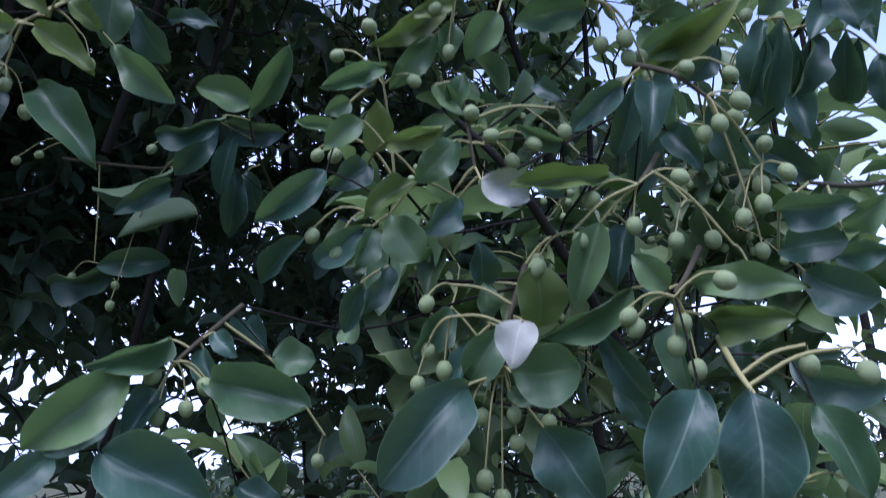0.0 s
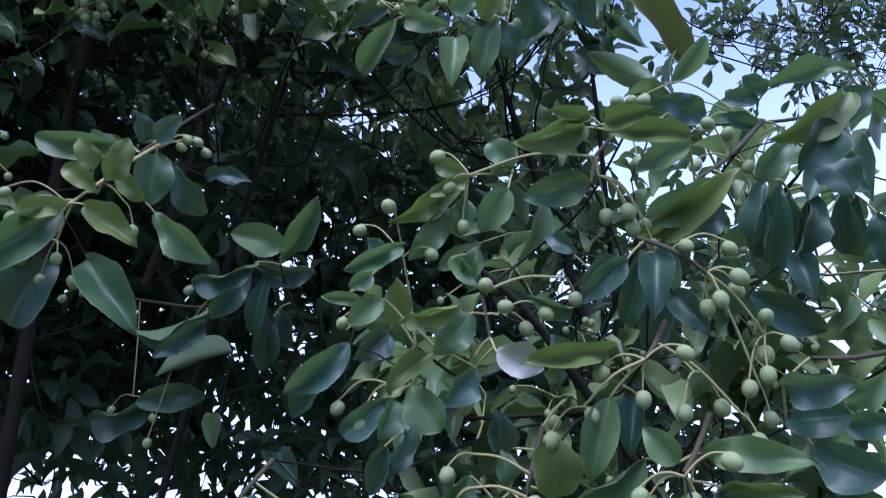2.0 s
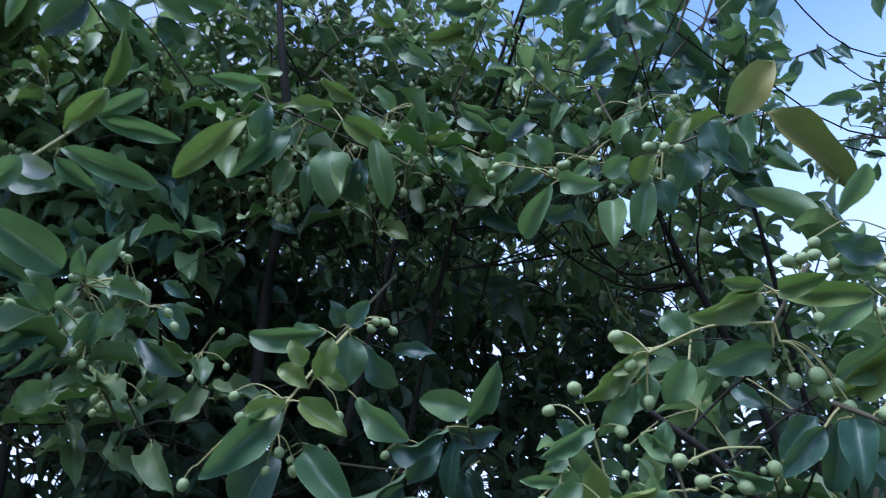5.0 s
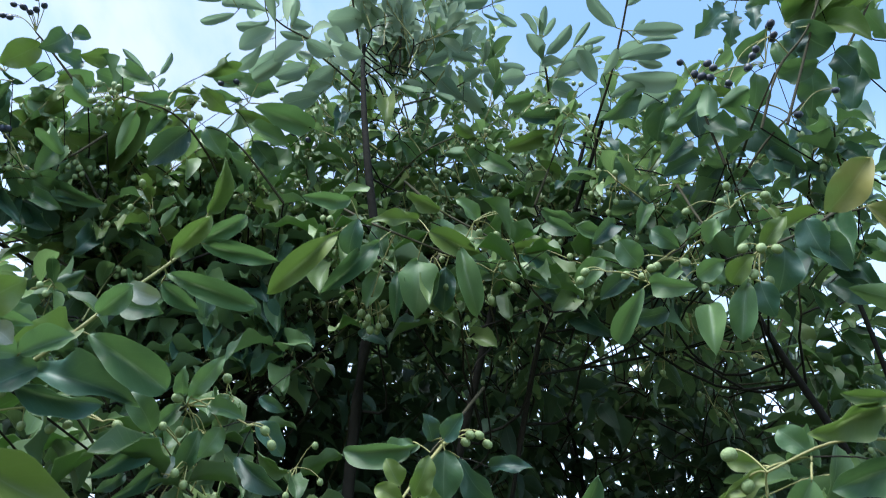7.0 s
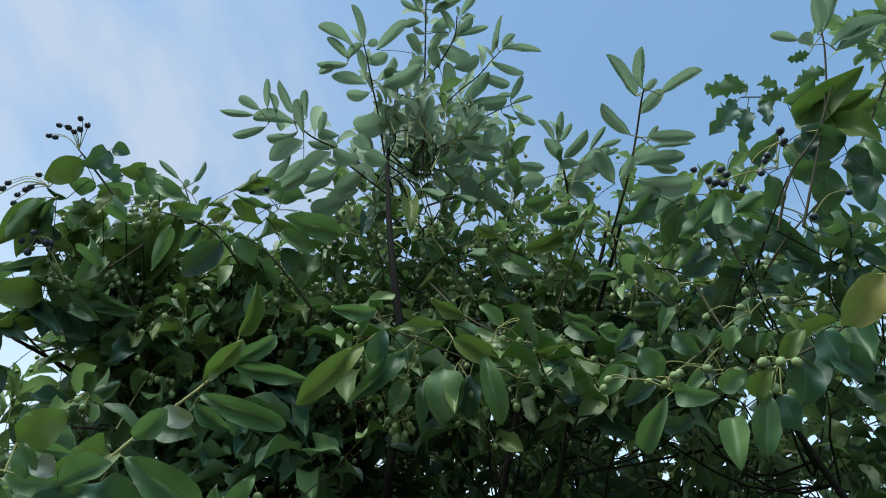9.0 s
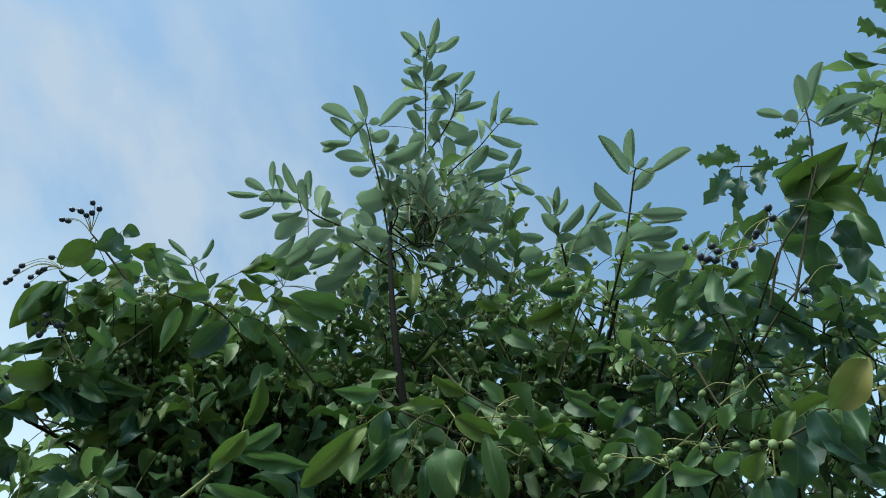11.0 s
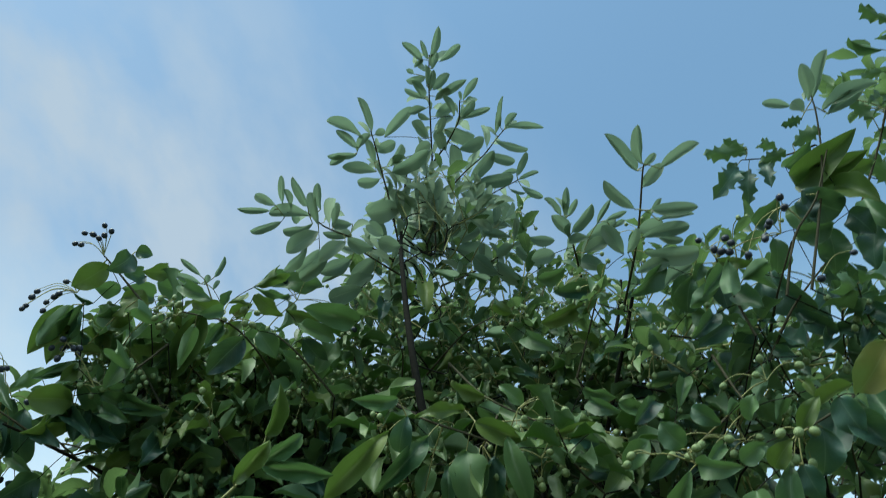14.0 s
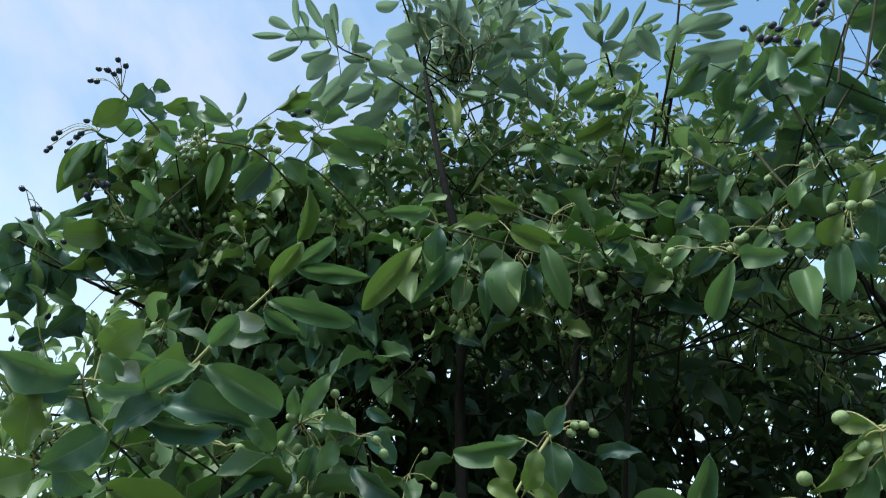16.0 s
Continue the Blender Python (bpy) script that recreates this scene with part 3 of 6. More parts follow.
# ---- ground ----
geo = Geo()
rings = np.array([0, 1.5, 3, 6, 12, 30, 90, 300, 1500])
gv = np.array([(r * math.cos(a), r * math.sin(a), 0.03 * math.sin(1.7 * r) * math.cos(3 * a) * min(r, 3) / 3) for r in rings for a in np.arange(48) * np.pi / 24])
gf = [(i * 48 + j, (i + 1) * 48 + j, (i + 1) * 48 + (j + 1) % 48, i * 48 + (j + 1) % 48) for i in range(len(rings) - 1) for j in range(48)]
geo.add(gv, gf)
tagged(new("ground", geo.mesh("ground", [SOIL])), "grassy soil under the trees, reaching the horizon", "ground", kind="structure")

# ---- trees ----
main_tree = Tree("fruit_tree", (-0.72, 1.2, 0), [
    ([(-0.72, 1.2, -0.05), (-0.68, 1.1, 0.9), (-0.62, 0.96, 2.15), (-0.499, 0.793, 2.417), (-0.496, 0.748, 2.475), (-0.501, 0.708, 2.608), (-0.518, 0.705, 2.760), (-0.55, 0.74, 2.95), (-0.53, 0.72, 3.15)], 0.0125, 0.0026),
    ([(-0.71, 1.18, 0.4), (-0.55, 1.25, 1.5), (-0.32, 1.05, 2.3), (-0.1, 0.8, 2.62)], 0.009, 0.003),
    ([(-0.5, 1.05, 2.0), (-0.34, 0.94, 2.43), (-0.30, 0.96, 2.52), (-0.26, 0.98, 2.59), (-0.21, 0.96, 2.62), (-0.17, 0.96, 2.70), (-0.14, 0.95, 2.80)], 0.007, 0.003)],
    "dense leafy tree with unripe green fruit and upright shoots")
west_tree = Tree("fruit_tree", (-1.25, 1.2, 0), [
    ([(-1.25, 1.2, -0.05), (-1.2, 1.12, 1.2), (-1.1, 0.95, 2.1), (-1.08, 0.8, 2.45), (-1.06, 0.72, 2.62)], 0.013, 0.004),
    ([(-1.1, 0.95, 2.1), (-1.076, 0.843, 2.422), (-1.077, 0.719, 2.443), (-1.129, 0.502, 2.459), (-1.131, 0.413, 2.449)], 0.0065, 0.002)],
    "leafy tree with green and ripe black fruit")
near_tree = Tree("fruit_tree", (0.55, 1.15, 0), [
    ([(0.55, 1.15, -0.05), (0.53, 1.1, 0.9), (0.45, 0.95, 1.6), (0.4, 0.85, 1.95), (0.38, 0.85, 2.02)], 0.008, 0.003),
    ([(0.53, 1.1, 0.8), (0.3, 0.95, 1.5), (0.1, 0.75, 1.8), (0.0, 0.7, 1.9)], 0.009, 0.003)],
    "drooping leafy boughs with bunches of green fruit")
vine_tree = Tree("lobed_leaf_tree", (0.75, 1.5, 0), [
    ([(0.75, 1.5, -0.05), (0.98, 1.45, 1.2), (1.05, 1.35, 2.2), (0.85, 1.15, 2.8), (0.6, 1.0, 3.25)], 0.011, 0.003)],
    "slender tree with toothed and lobed green leaves")

# left fork
s = Sprig(main_tree, (-0.341, 0.547, 1.899), [(6, 152, 149), (2, 75, 76), (0, 0, 0)], fresh=True)
s.leaf((-9, 0, -13), (-70, -32, -82), 36, -106, GREEN)
s.leaf((8, 23, -46), (63, 24, -116), 37, 79, GREEN)
s.leaf((12, -4, -6), (59, 8, -39), 27, 84, YOUNG)
s.leaf((49, 56, 12), (95, 87, -30), 30, 131, GREEN)
s.leaf((-28, 38, -42), (-59, 32, -102), 47, -102, DEEP)
s.leaf((13, 13, 13), (-13, -6, 33), 21, -105, YOUNG)
s.leaf((28, -8, 14), (50, -18, 52), 24, 165, YOUNG)
s.leaf((0, -8, -7), (-32, -29, -24), 21, -97, YOUNG)
s.leaf((6, 11, 36), (-4, -5, 61), 21, -110, YOUNG)
s.leaf((40, 48, 21), (18, 28, 37), 20, -105, YOUNG)
s.leaf((-37, 20, 19), (-56, 9, -19), 24, -111, GREEN)
s.bunch("green", (-8, -1, 0), (-56, -13, 4), (-53, -2, -15), (-43, 2, -33), (-29, 1, -29))
s.bunch("green", (-17, 14, -32), (-71, 6, -54), (-47, 13, -49), (-35, 29, -63), (-12, 10, -51), (-7, 34, -64))
s.bunch("green", (-105, 15, -54), (-120, 17, -72))
s.bunch("green", (17, 56, 25), (25, 65, -2))
s.grow()

# left crown
s = Sprig(main_tree, (-0.349, 0.668, 2.015), [(26, 125, 140), (18, 27, 42), (0, 0, 0)])
s.leaf((16, 6, 3), (10, 20, -56), 41, 176, GREEN)
s.leaf((24, 34, 3), (53, 66, -47), 35, 145, DEEP)
s.leaf((-13, -4, 10), (-92, -44, -7), 28, -131, GREEN)
s.leaf((60, 38, -12), (114, 37, -19), 21, 90, DEEP)
s.leaf((16, 1, 14), (45, -14, 37), 25, 129, DEEP)
s.leaf((-25, 2, 18), (-57, -16, -12), 31, -88, GREEN)
s.leaf((-7, 21, 24), (-9, -5, 50), 24, -129, DEEP)
s.bunch("green", (10, 12, 9), (48, 7, 18), (57, 14, 19), (63, 27, 12), (41, 10, 11))
s.grow()

# mid tuft
s = Sprig(main_tree, (-0.218, 0.79, 1.927), [(-1, 138, -34), (-2, 40, -15), (0, 0, 0)])
s.leaf((-1, -1, 8), (56, -71, 50), 31, 158, GREEN)
s.leaf((2, 11, 28), (-62, -9, 40), 39, -104, GREEN)
s.leaf((-20, -22, -4), (-95, -25, -28), 22, -141, DEEP)
s.leaf((-41, 9, 4), (-89, 27, -56), 35, -136, DEEP)
s.leaf((-21, 29, -1), (-37, 31, -75), 24, -109, DEEP)
s.leaf((-36, 29, 13), (32, 39, 0), 35, 137, DEEP)
s.leaf((-104, 56, -51), (-152, 25, -103), 28, -105, DEEP)
s.leaf((-18, 75, -29), (-10, 100, -78), 28, 163, DEEP)
s.grow()

# inner left
s = Sprig(main_tree, (-0.322, 0.856, 1.902), [(-206, 133, 62), (-47, 47, 13), (0, 0, 0)])
s.leaf((3, -7, -6), (-89, -8, -42), 36, -164, DEEP)
s.leaf((25, 28, -54), (-71, 28, -82), 34, 40, GREEN)
s.leaf((-25, 86, -98), (-116, 76, -107), 37, -104, DEEP)
s.leaf((-92, 103, -94), (-186, 104, -124), 36, -138, DEEP)
s.leaf((73, -6, -6), (60, 38, -81), 31, 174, DEEP)
s.leaf((35, -37, -184), (41, -75, -149), 21, 13, GREEN)
s.leaf((155, 23, -85), (98, 45, -137), 29, -108, DEEP)
s.leaf((235, -97, -194), (224, -108, -235), 21, 122, GREEN)
s.leaf((187, 77, -188), (166, 122, -200), 21, -142, DEEP)
s.leaf((108, 86, -214), (66, 126, -166), 35, -51, DEEP)
s.bunch("green", (-151, 103, 51), (-259, 113, 51), (-220, 97, 53), (-167, 89, 66))
s.bunch("green", (-145, 135, -87), (-180, 149, -103), (-118, 145, -116))
s.bunch("green", (28, -8, 23), (-30, 0, 19), (-80, 51, -163))
s.grow()

# centre spray
s = Sprig(near_tree, (0.022, 0.497, 1.752), [(-9, 34, 79), (-6, 5, 44), (0, 0, 0)])
s.leaf((4, -6, -12), (38, 0, -24), 26, 114, PALE)
s.leaf((89, -18, -14), (21, -37, -29), 17, -97, YOUNG)
s.leaf((-13, -7, 17), (-41, -4, -13), 25, -110, GREEN)
s.leaf((-38, 1, -9), (-73, -17, -38), 17, -75, YOUNG)
s.leaf((-59, 10, -31), (-38, 5, -67), 30, 84, GREEN)
s.leaf((-11, 9, -20), (-36, -1, -50), 22, -107, DEEP)
s.leaf((-71, 8, -41), (-81, 0, -71), 19, -88, GREEN)
s.leaf((-77, 6, -41), (-108, 8, -68), 21, -111, DEEP)
s.leaf((-71, 4, 12), (-67, -21, 40), 22, -171, YOUNG)
s.leaf((-62, -14, 11), (-22, -35, 15), 17, 134, YOUNG)
s.leaf((-76, -23, 24), (-102, -22, 6), 19, -106, GREEN)
s.leaf((-77, 25, 12), (-101, 13, -10), 24, -92, DEEP)
s.leaf((64, 15, 25), (30, -3, 30), 15, -140, GREEN)
s.leaf((-7, -1, 72), (-15, 13, 41), 17, -138, GREEN)
s.leaf((69, 38, -7), (48, 37, 11), 17, -125, DEEP)
s.leaf((-28, 3, 65), (-4, -1, 39), 14, 104, GREEN)
s.bunch("green", (6, 2, 18), (28, 17, 11), (42, 2, 18), (12, 1, 24))
s.bunch("green", (-11, 4, -12), (-20, 15, -47))
s.bunch("green", (-1, 4, 34), (-2, -2, 40))
s.bunch("green", (58, 2, 46), (66, 12, 32))
s.grow()

# centre drop
s = Sprig(near_tree, (-0.051, 0.496, 1.72), [(15, 40, 37), (5, 7, 11), (0, 0, 0)])
s.leaf((-31, 6, 31), (-81, 11, -5), 24, -116, DEEP)
s.leaf((10, -13, 103), (-30, -34, 76), 15, -105, GREEN)
s.leaf((-24, 14, 66), (-55, 4, 68), 11, -102, GREEN)
s.leaf((-17, 15, 89), (-35, 11, 78), 16, -117, GREEN)
s.leaf((0, 11, 101), (-21, 3, 115), 15, -128, DEEP)
s.leaf((-10, 62, -36), (-23, 73, -73), 19, -141, DEEP)
s.leaf((10, 70, -21), (-9, 60, -62), 18, -98, DEEP)
s.bunch("green", (-6, 30, 62), (-44, 42, 58), (-31, 43, 58))
s.bunch("green", (-1, 0, -1), (-39, 8, -16), (-22, 7, -29))
s.bunch("green", (7, 15, 103), (-28, 15, 127), (-2, -11, 135), (30, 6, 101))
s.grow()

# high spray
s = Sprig(near_tree, (0.106, 0.47, 1.885), [(50, 59, 74), (15, 13, 22), (0, 0, 0)])
s.leaf((-111, 29, -27), (-146, 44, -64), 21, -128, GREEN)
s.leaf((-99, 21, -22), (-105, 27, -52), 18, -152, GREEN)
s.leaf((-66, 20, -15), (-89, 33, -46), 25, -129, GREEN)
s.leaf((-3, 11, -16), (-55, 17, -26), 27, -122, GREEN)
s.leaf((-107, 36, 0), (-160, 27, -38), 21, -122, YOUNG)
s.leaf((25, 65, -57), (-9, 72, -88), 21, -92, DEEP)
s.leaf((-5, -1, 25), (-59, -15, 3), 27, -132, YOUNG)
s.leaf((-61, 27, 5), (-80, 21, 28), 22, -119, GREEN)
s.leaf((-2, -13, 26), (-33, -15, 34), 14, -120, YOUNG)
s.leaf((7, -15, 19), (37, -43, 15), 18, 113, YOUNG)
s.leaf((13, 7, 26), (67, -23, 4), 20, 104, YOUNG)
s.leaf((-97, 29, 3), (-124, 26, 11), 16, -120, YOUNG)
s.leaf((-97, 21, -3), (-129, 10, -24), 14, -111, YOUNG)
s.leaf((-78, 38, 7), (-58, 23, 30), 17, 151, GREEN)
s.bunch("green", (2, 5, -14), (8, 21, -41), (23, 11, -42), (27, 20, -52), (39, 31, -45), (42, 26, -64))
s.bunch("green", (-96, 1, -12), (-112, 12, -17), (-102, 24, -45), (-120, 4, 6))
s.bunch("green", (35, 40, 51), (42, 42, 16), (27, 26, 64), (39, 29, 66), (51, 38, 72))
s.grow()

# high right
s = Sprig(near_tree, (0.187, 0.498, 1.876), [(100, 92, 106), (40, 30, 36), (0, 0, 0)])
s.leaf((-24, 32, -40), (-30, 31, -91), 29, -68, GREEN)
s.leaf((-32, 89, -112), (-25, 64, -57), 30, 171, DEEP)
s.leaf((-36, 52, -28), (16, -33, -16), 25, 131, YOUNG)
s.leaf((36, 79, -34), (70, 98, -86), 29, 161, DEEP)
s.leaf((-6, -19, 23), (-51, -21, -3), 21, -97, GREEN)
s.leaf((31, 10, 6), (-39, 15, -25), 29, -123, GREEN)
s.leaf((106, -52, 42), (44, -45, 8), 29, -122, YOUNG)
s.leaf((91, -53, 15), (62, -44, -15), 31, -112, DEEP)
s.leaf((90, -23, 0), (100, -34, -34), 33, 61, DEEP)
s.leaf((76, -8, 30), (47, 1, 0), 22, -112, GREEN)
s.leaf((36, 55, 5), (12, 71, -19), 25, -131, DEEP)
s.bunch("green", (40, 30, 36), (13, 34, 31), (25, 23, 65), (40, 23, 54))
s.bunch("green", (116, 94, 101), (94, 108, 49), (112, 101, 60), (87, 110, 68), (130, 108, 91))
s.grow()

# berry arm
s = Sprig(near_tree, (0.17, 0.448, 1.781), [(-37, 27, 38), (-20, 3, 18), (0, 0, 0)])
s.leaf((-26, 26, 26), (-36, 12, -25), 25, -24, DEEP)
s.leaf((-48, 22, 20), (-82, 30, -11), 19, -107, DEEP)
s.leaf((-35, 35, 28), (-47, 53, -19), 20, -137, DEEP)
s.leaf((-62, 171, 84), (-85, 193, 112), 19, -85, DEEP)
s.leaf((-5, 71, 9), (12, 55, -28), 22, 78, DEEP)
s.bunch("green", (0, 0, 0), (1, 13, -21), (6, -2, -20), (20, -3, -5), (23, 15, -8))
s.bunch("green", (-20, 3, 19), (-13, -5, 18), (20, 7, 20))
s.bunch("green", (38, 16, -40), (38, 10, -29), (51, 11, -48), (39, 24, -52), (35, 15, -68), (23, 19, -76))
s.bunch("green", (33, 28, -72), (39, 34, -94))
s.grow()

# fruit spray
s = Sprig(near_tree, (0.124, 0.457, 1.724), [(26, 40, 37), (8, 7, 10), (0, 0, 0)])
s.leaf((-23, 13, -22), (-39, 24, -76), 24, -115, GREEN)
s.leaf((-1, 29, -19), (-12, 25, -59), 20, -48, DEEP)
s.leaf((18, 15, -65), (-4, 12, -43), 20, -116, GREEN)
s.leaf((-1, 30, -61), (-58, 42, -93), 21, -122, GREEN)
s.leaf((38, 28, -58), (95, -11, -69), 23, 93, GREEN)
s.leaf((49, 30, -81), (86, -11, -88), 24, 115, YOUNG)
s.leaf((-21, 49, -82), (13, 56, -133), 23, 121, DEEP)
s.leaf((28, 37, -82), (27, 24, -130), 22, 35, GREEN)
s.leaf((68, 35, -90), (65, 27, -119), 20, 18, DEEP)
s.leaf((-4, 81, -116), (19, 84, -148), 20, 115, DEEP)
s.bunch("green", (0, 0, 0), (25, -7, 2), (-28, 11, -7), (-2, 9, -25))
s.bunch("green", (-42, 10, -29), (-37, 8, -35), (-63, 24, -49))
s.bunch("green", (35, 14, -6), (25, 12, -34), (55, 29, -28))
s.bunch("green", (65, 21, -34), (72, 17, -53))
s.grow()

# low spray
s = Sprig(near_tree, (0.136, 0.44, 1.649), [(38, 60, 45), (13, 17, 14), (0, 0, 0)])
s.leaf((11, 5, -55), (-21, -1, -117), 38, -66, DEEP)
s.bunch("green", (0, 0, -2), (-27, 4, -13), (-22, 8, -19), (6, 6, -16), (3, 14, -29), (13, 10, -43), (26, -12, 5))
s.grow()

# near stalk
s = Sprig(near_tree, (0.163, 0.406, 1.587), [(17, 91, 45), (1, 26, 18), (0, 0, 0)], fresh=True)
s.leaf((-2, 1, 3), (-4, -4, -57), 42, -2, DEEP)
s.leaf((38, 16, -3), (54, 1, -54), 24, 63, GREEN)
s.leaf((42, 45, 24), (74, 8, 3), 26, 112, DEEP)
s.bunch("green", (0, 0, 0), (-11, 12, -18))
s.bunch("green", (32, 4, 27), (36, 11, 17))
s.bunch("green", (49, -7, 24), (53, -15, 10))
s.bunch("green", (25, 12, -43), (25, 29, -66), (53, 11, -51))
s.grow()

# pale spray
s = Sprig(near_tree, (0.039, 0.502, 1.614), [(21, 40, 79), (6, 1, 34), (0, 0, 0)])
s.leaf((-23, -1, -12), (-73, -35, -72), 42, -74, DEEP)
s.leaf((5, -10, -5), (44, -29, -4), 39, 98, GREEN)
s.leaf((10, -35, 24), (2, -43, -6), 26, -42, PALE)
s.leaf((0, 4, 25), (-20, 4, -8), 27, -99, GREEN)
s.leaf((24, 4, 26), (20, -24, 62), 33, -169, YOUNG)
s.leaf((-9, 26, 34), (-9, 19, 61), 18, -159, GREEN)
s.leaf((-12, 30, 62), (-13, 8, 87), 23, -158, DEEP)
s.leaf((-33, 15, 42), (-59, 17, 9), 24, -121, GREEN)
s.leaf((4, 6, -14), (23, -3, -24), 12, 98, GREEN)
s.leaf((26, 8, -38), (59, 0, -89), 42, 103, DEEP)
s.leaf((-19, 19, 19), (-30, 10, -11), 17, -34, DEEP)
s.bunch("green", (0, 0, 0), (-13, 20, -31), (8, 14, -30), (-27, 8, -50), (10, 21, -48), (-12, 10, -71), (0, 23, -83))
s.bunch("green", (35, 6, -21), (31, 15, -35))
s.bunch("green", (-33, -1, 33), (-38, 12, -1), (-56, 11, -10), (-49, 12, 12))
s.bunch("green", (-33, 8, 57), (-50, 1, 42))
s.bunch("green", (40, 34, 99), (31, 47, 84))
s.grow()

# corner spray
s = Sprig(near_tree, (-0.185, 0.531, 1.621), [(12, 117, 64), (6, 35, 22), (0, 0, 0)])
s.leaf((-28, -10, -6), (-87, -24, -60), 37, -101, GREEN)
s.leaf((-10, 15, 18), (-49, -31, -8), 20, -106, GREEN)
s.leaf((-36, -20, -60), (36, -14, -94), 47, 83, DEEP)
s.leaf((20, 8, -14), (95, -15, -32), 37, 88, GREEN)
s.leaf((56, 46, 10), (88, 53, 8), 31, 75, GREEN)
s.leaf((-16, 18, -17), (-27, -12, -54), 22, -35, DEEP)
s.leaf((15, 33, 26), (35, 28, 7), 16, 78, DEEP)
s.leaf((-46, 18, -37), (-77, -10, -61), 19, -89, DEEP)
s.leaf((8, 33, 14), (21, 29, -21), 18, 77, DEEP)
s.leaf((-85, 23, -60), (-102, -10, -89), 26, -68, DEEP)
s.leaf((29, 76, -84), (67, 63, -99), 22, 51, DEEP)
s.bunch("green", (0, 0, 0), (-14, -3, -10), (7, 9, -31), (-11, 4, -37), (19, 10, -16))
s.bunch("green", (89, 108, -45), (82, 121, -65))
s.grow()

# blue drape
s = Sprig(near_tree, (0.284, 0.519, 1.885), [(103, 86, 149), (33, 21, 60), (0, 0, 0)])
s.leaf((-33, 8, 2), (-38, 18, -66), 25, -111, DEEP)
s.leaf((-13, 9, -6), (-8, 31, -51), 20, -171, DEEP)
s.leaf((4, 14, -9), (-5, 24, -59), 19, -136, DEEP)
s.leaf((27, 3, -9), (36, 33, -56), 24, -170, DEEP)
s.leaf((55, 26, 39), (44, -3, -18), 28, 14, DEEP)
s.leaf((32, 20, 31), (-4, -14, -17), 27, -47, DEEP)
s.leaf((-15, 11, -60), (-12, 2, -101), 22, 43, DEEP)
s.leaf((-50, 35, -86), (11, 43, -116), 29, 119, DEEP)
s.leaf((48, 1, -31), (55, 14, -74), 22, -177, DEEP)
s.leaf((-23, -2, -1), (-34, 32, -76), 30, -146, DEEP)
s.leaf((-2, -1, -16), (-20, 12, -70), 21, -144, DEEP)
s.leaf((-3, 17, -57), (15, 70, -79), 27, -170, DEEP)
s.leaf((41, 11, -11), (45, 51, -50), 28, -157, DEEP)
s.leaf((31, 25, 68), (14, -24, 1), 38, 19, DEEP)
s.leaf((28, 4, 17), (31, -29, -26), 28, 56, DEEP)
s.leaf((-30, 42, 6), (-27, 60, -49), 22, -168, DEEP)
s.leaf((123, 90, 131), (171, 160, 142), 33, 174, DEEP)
s.grow()

# edge fan
s = Sprig(near_tree, (0.225, 0.441, 1.719), [(90, 30, 15), (34, 11, 2), (0, 0, 0)])
s.leaf((-10, 31, -35), (13, -5, -37), 28, 85, DEEP)
s.leaf((0, 21, -51), (27, -6, -75), 30, 97, DEEP)
s.leaf((-17, 8, -15), (14, -25, -24), 24, 117, DEEP)
s.leaf((15, -3, -31), (32, -31, -19), 18, 129, GREEN)
s.leaf((32, 42, -36), (55, 18, -37), 20, 115, DEEP)
s.grow()

# far rim
s = Sprig(near_tree, (0.245, 0.6, 1.986), [(176, 96, 70), (79, 32, 21), (0, 0, 0)])
s.leaf((-10, -13, 1), (-53, -25, 17), 29, -123, DEEP)
s.leaf((38, -19, 13), (7, -20, 16), 19, -118, DEEP)
s.leaf((45, -27, 20), (23, -29, 34), 22, -146, DEEP)
s.leaf((112, -58, 20), (44, -30, 25), 22, -102, GREEN)
s.leaf((40, 2, -2), (0, -11, 2), 17, -117, DEEP)
s.leaf((-13, -1, 6), (-45, 5, 5), 21, -143, GREEN)
s.leaf((126, -50, 4), (101, -29, -11), 31, -127, DEEP)
s.bunch("green", (33, 11, 13), (34, 6, 1), (-11, 4, -3), (-65, -9, 26), (-49, 7, 8))
s.grow()

# gold leaf
s = Sprig(vine_tree, (0.204, 0.734, 2.28), [(-103, -11, 1), (-41, 13, 9), (0, 0, 0)])
s.leaf((1, 4, 6), (87, 40, -115), 43, 121, OLIVE)
s.leaf((59, 0, 0), (112, -5, -1), 19, 108, DEEP)
s.leaf((-34, 18, 8), (-38, -38, -89), 44, 12, GREEN)
s.leaf((-9, 27, -35), (44, 79, -42), 28, -35, GREEN)
s.leaf((-65, 6, 1), (-76, -24, -85), 37, -18, GREEN)
s.leaf((-90, 8, -32), (-122, -42, -121), 43, -51, DEEP)
s.leaf((-57, 57, -63), (-13, 36, -106), 32, 108, DEEP)
s.leaf((-23, 43, -49), (-11, 37, -108), 27, 87, DEEP)
s.leaf((-116, -24, 19), (-88, 23, -11), 29, -20, GREEN)
s.grow()

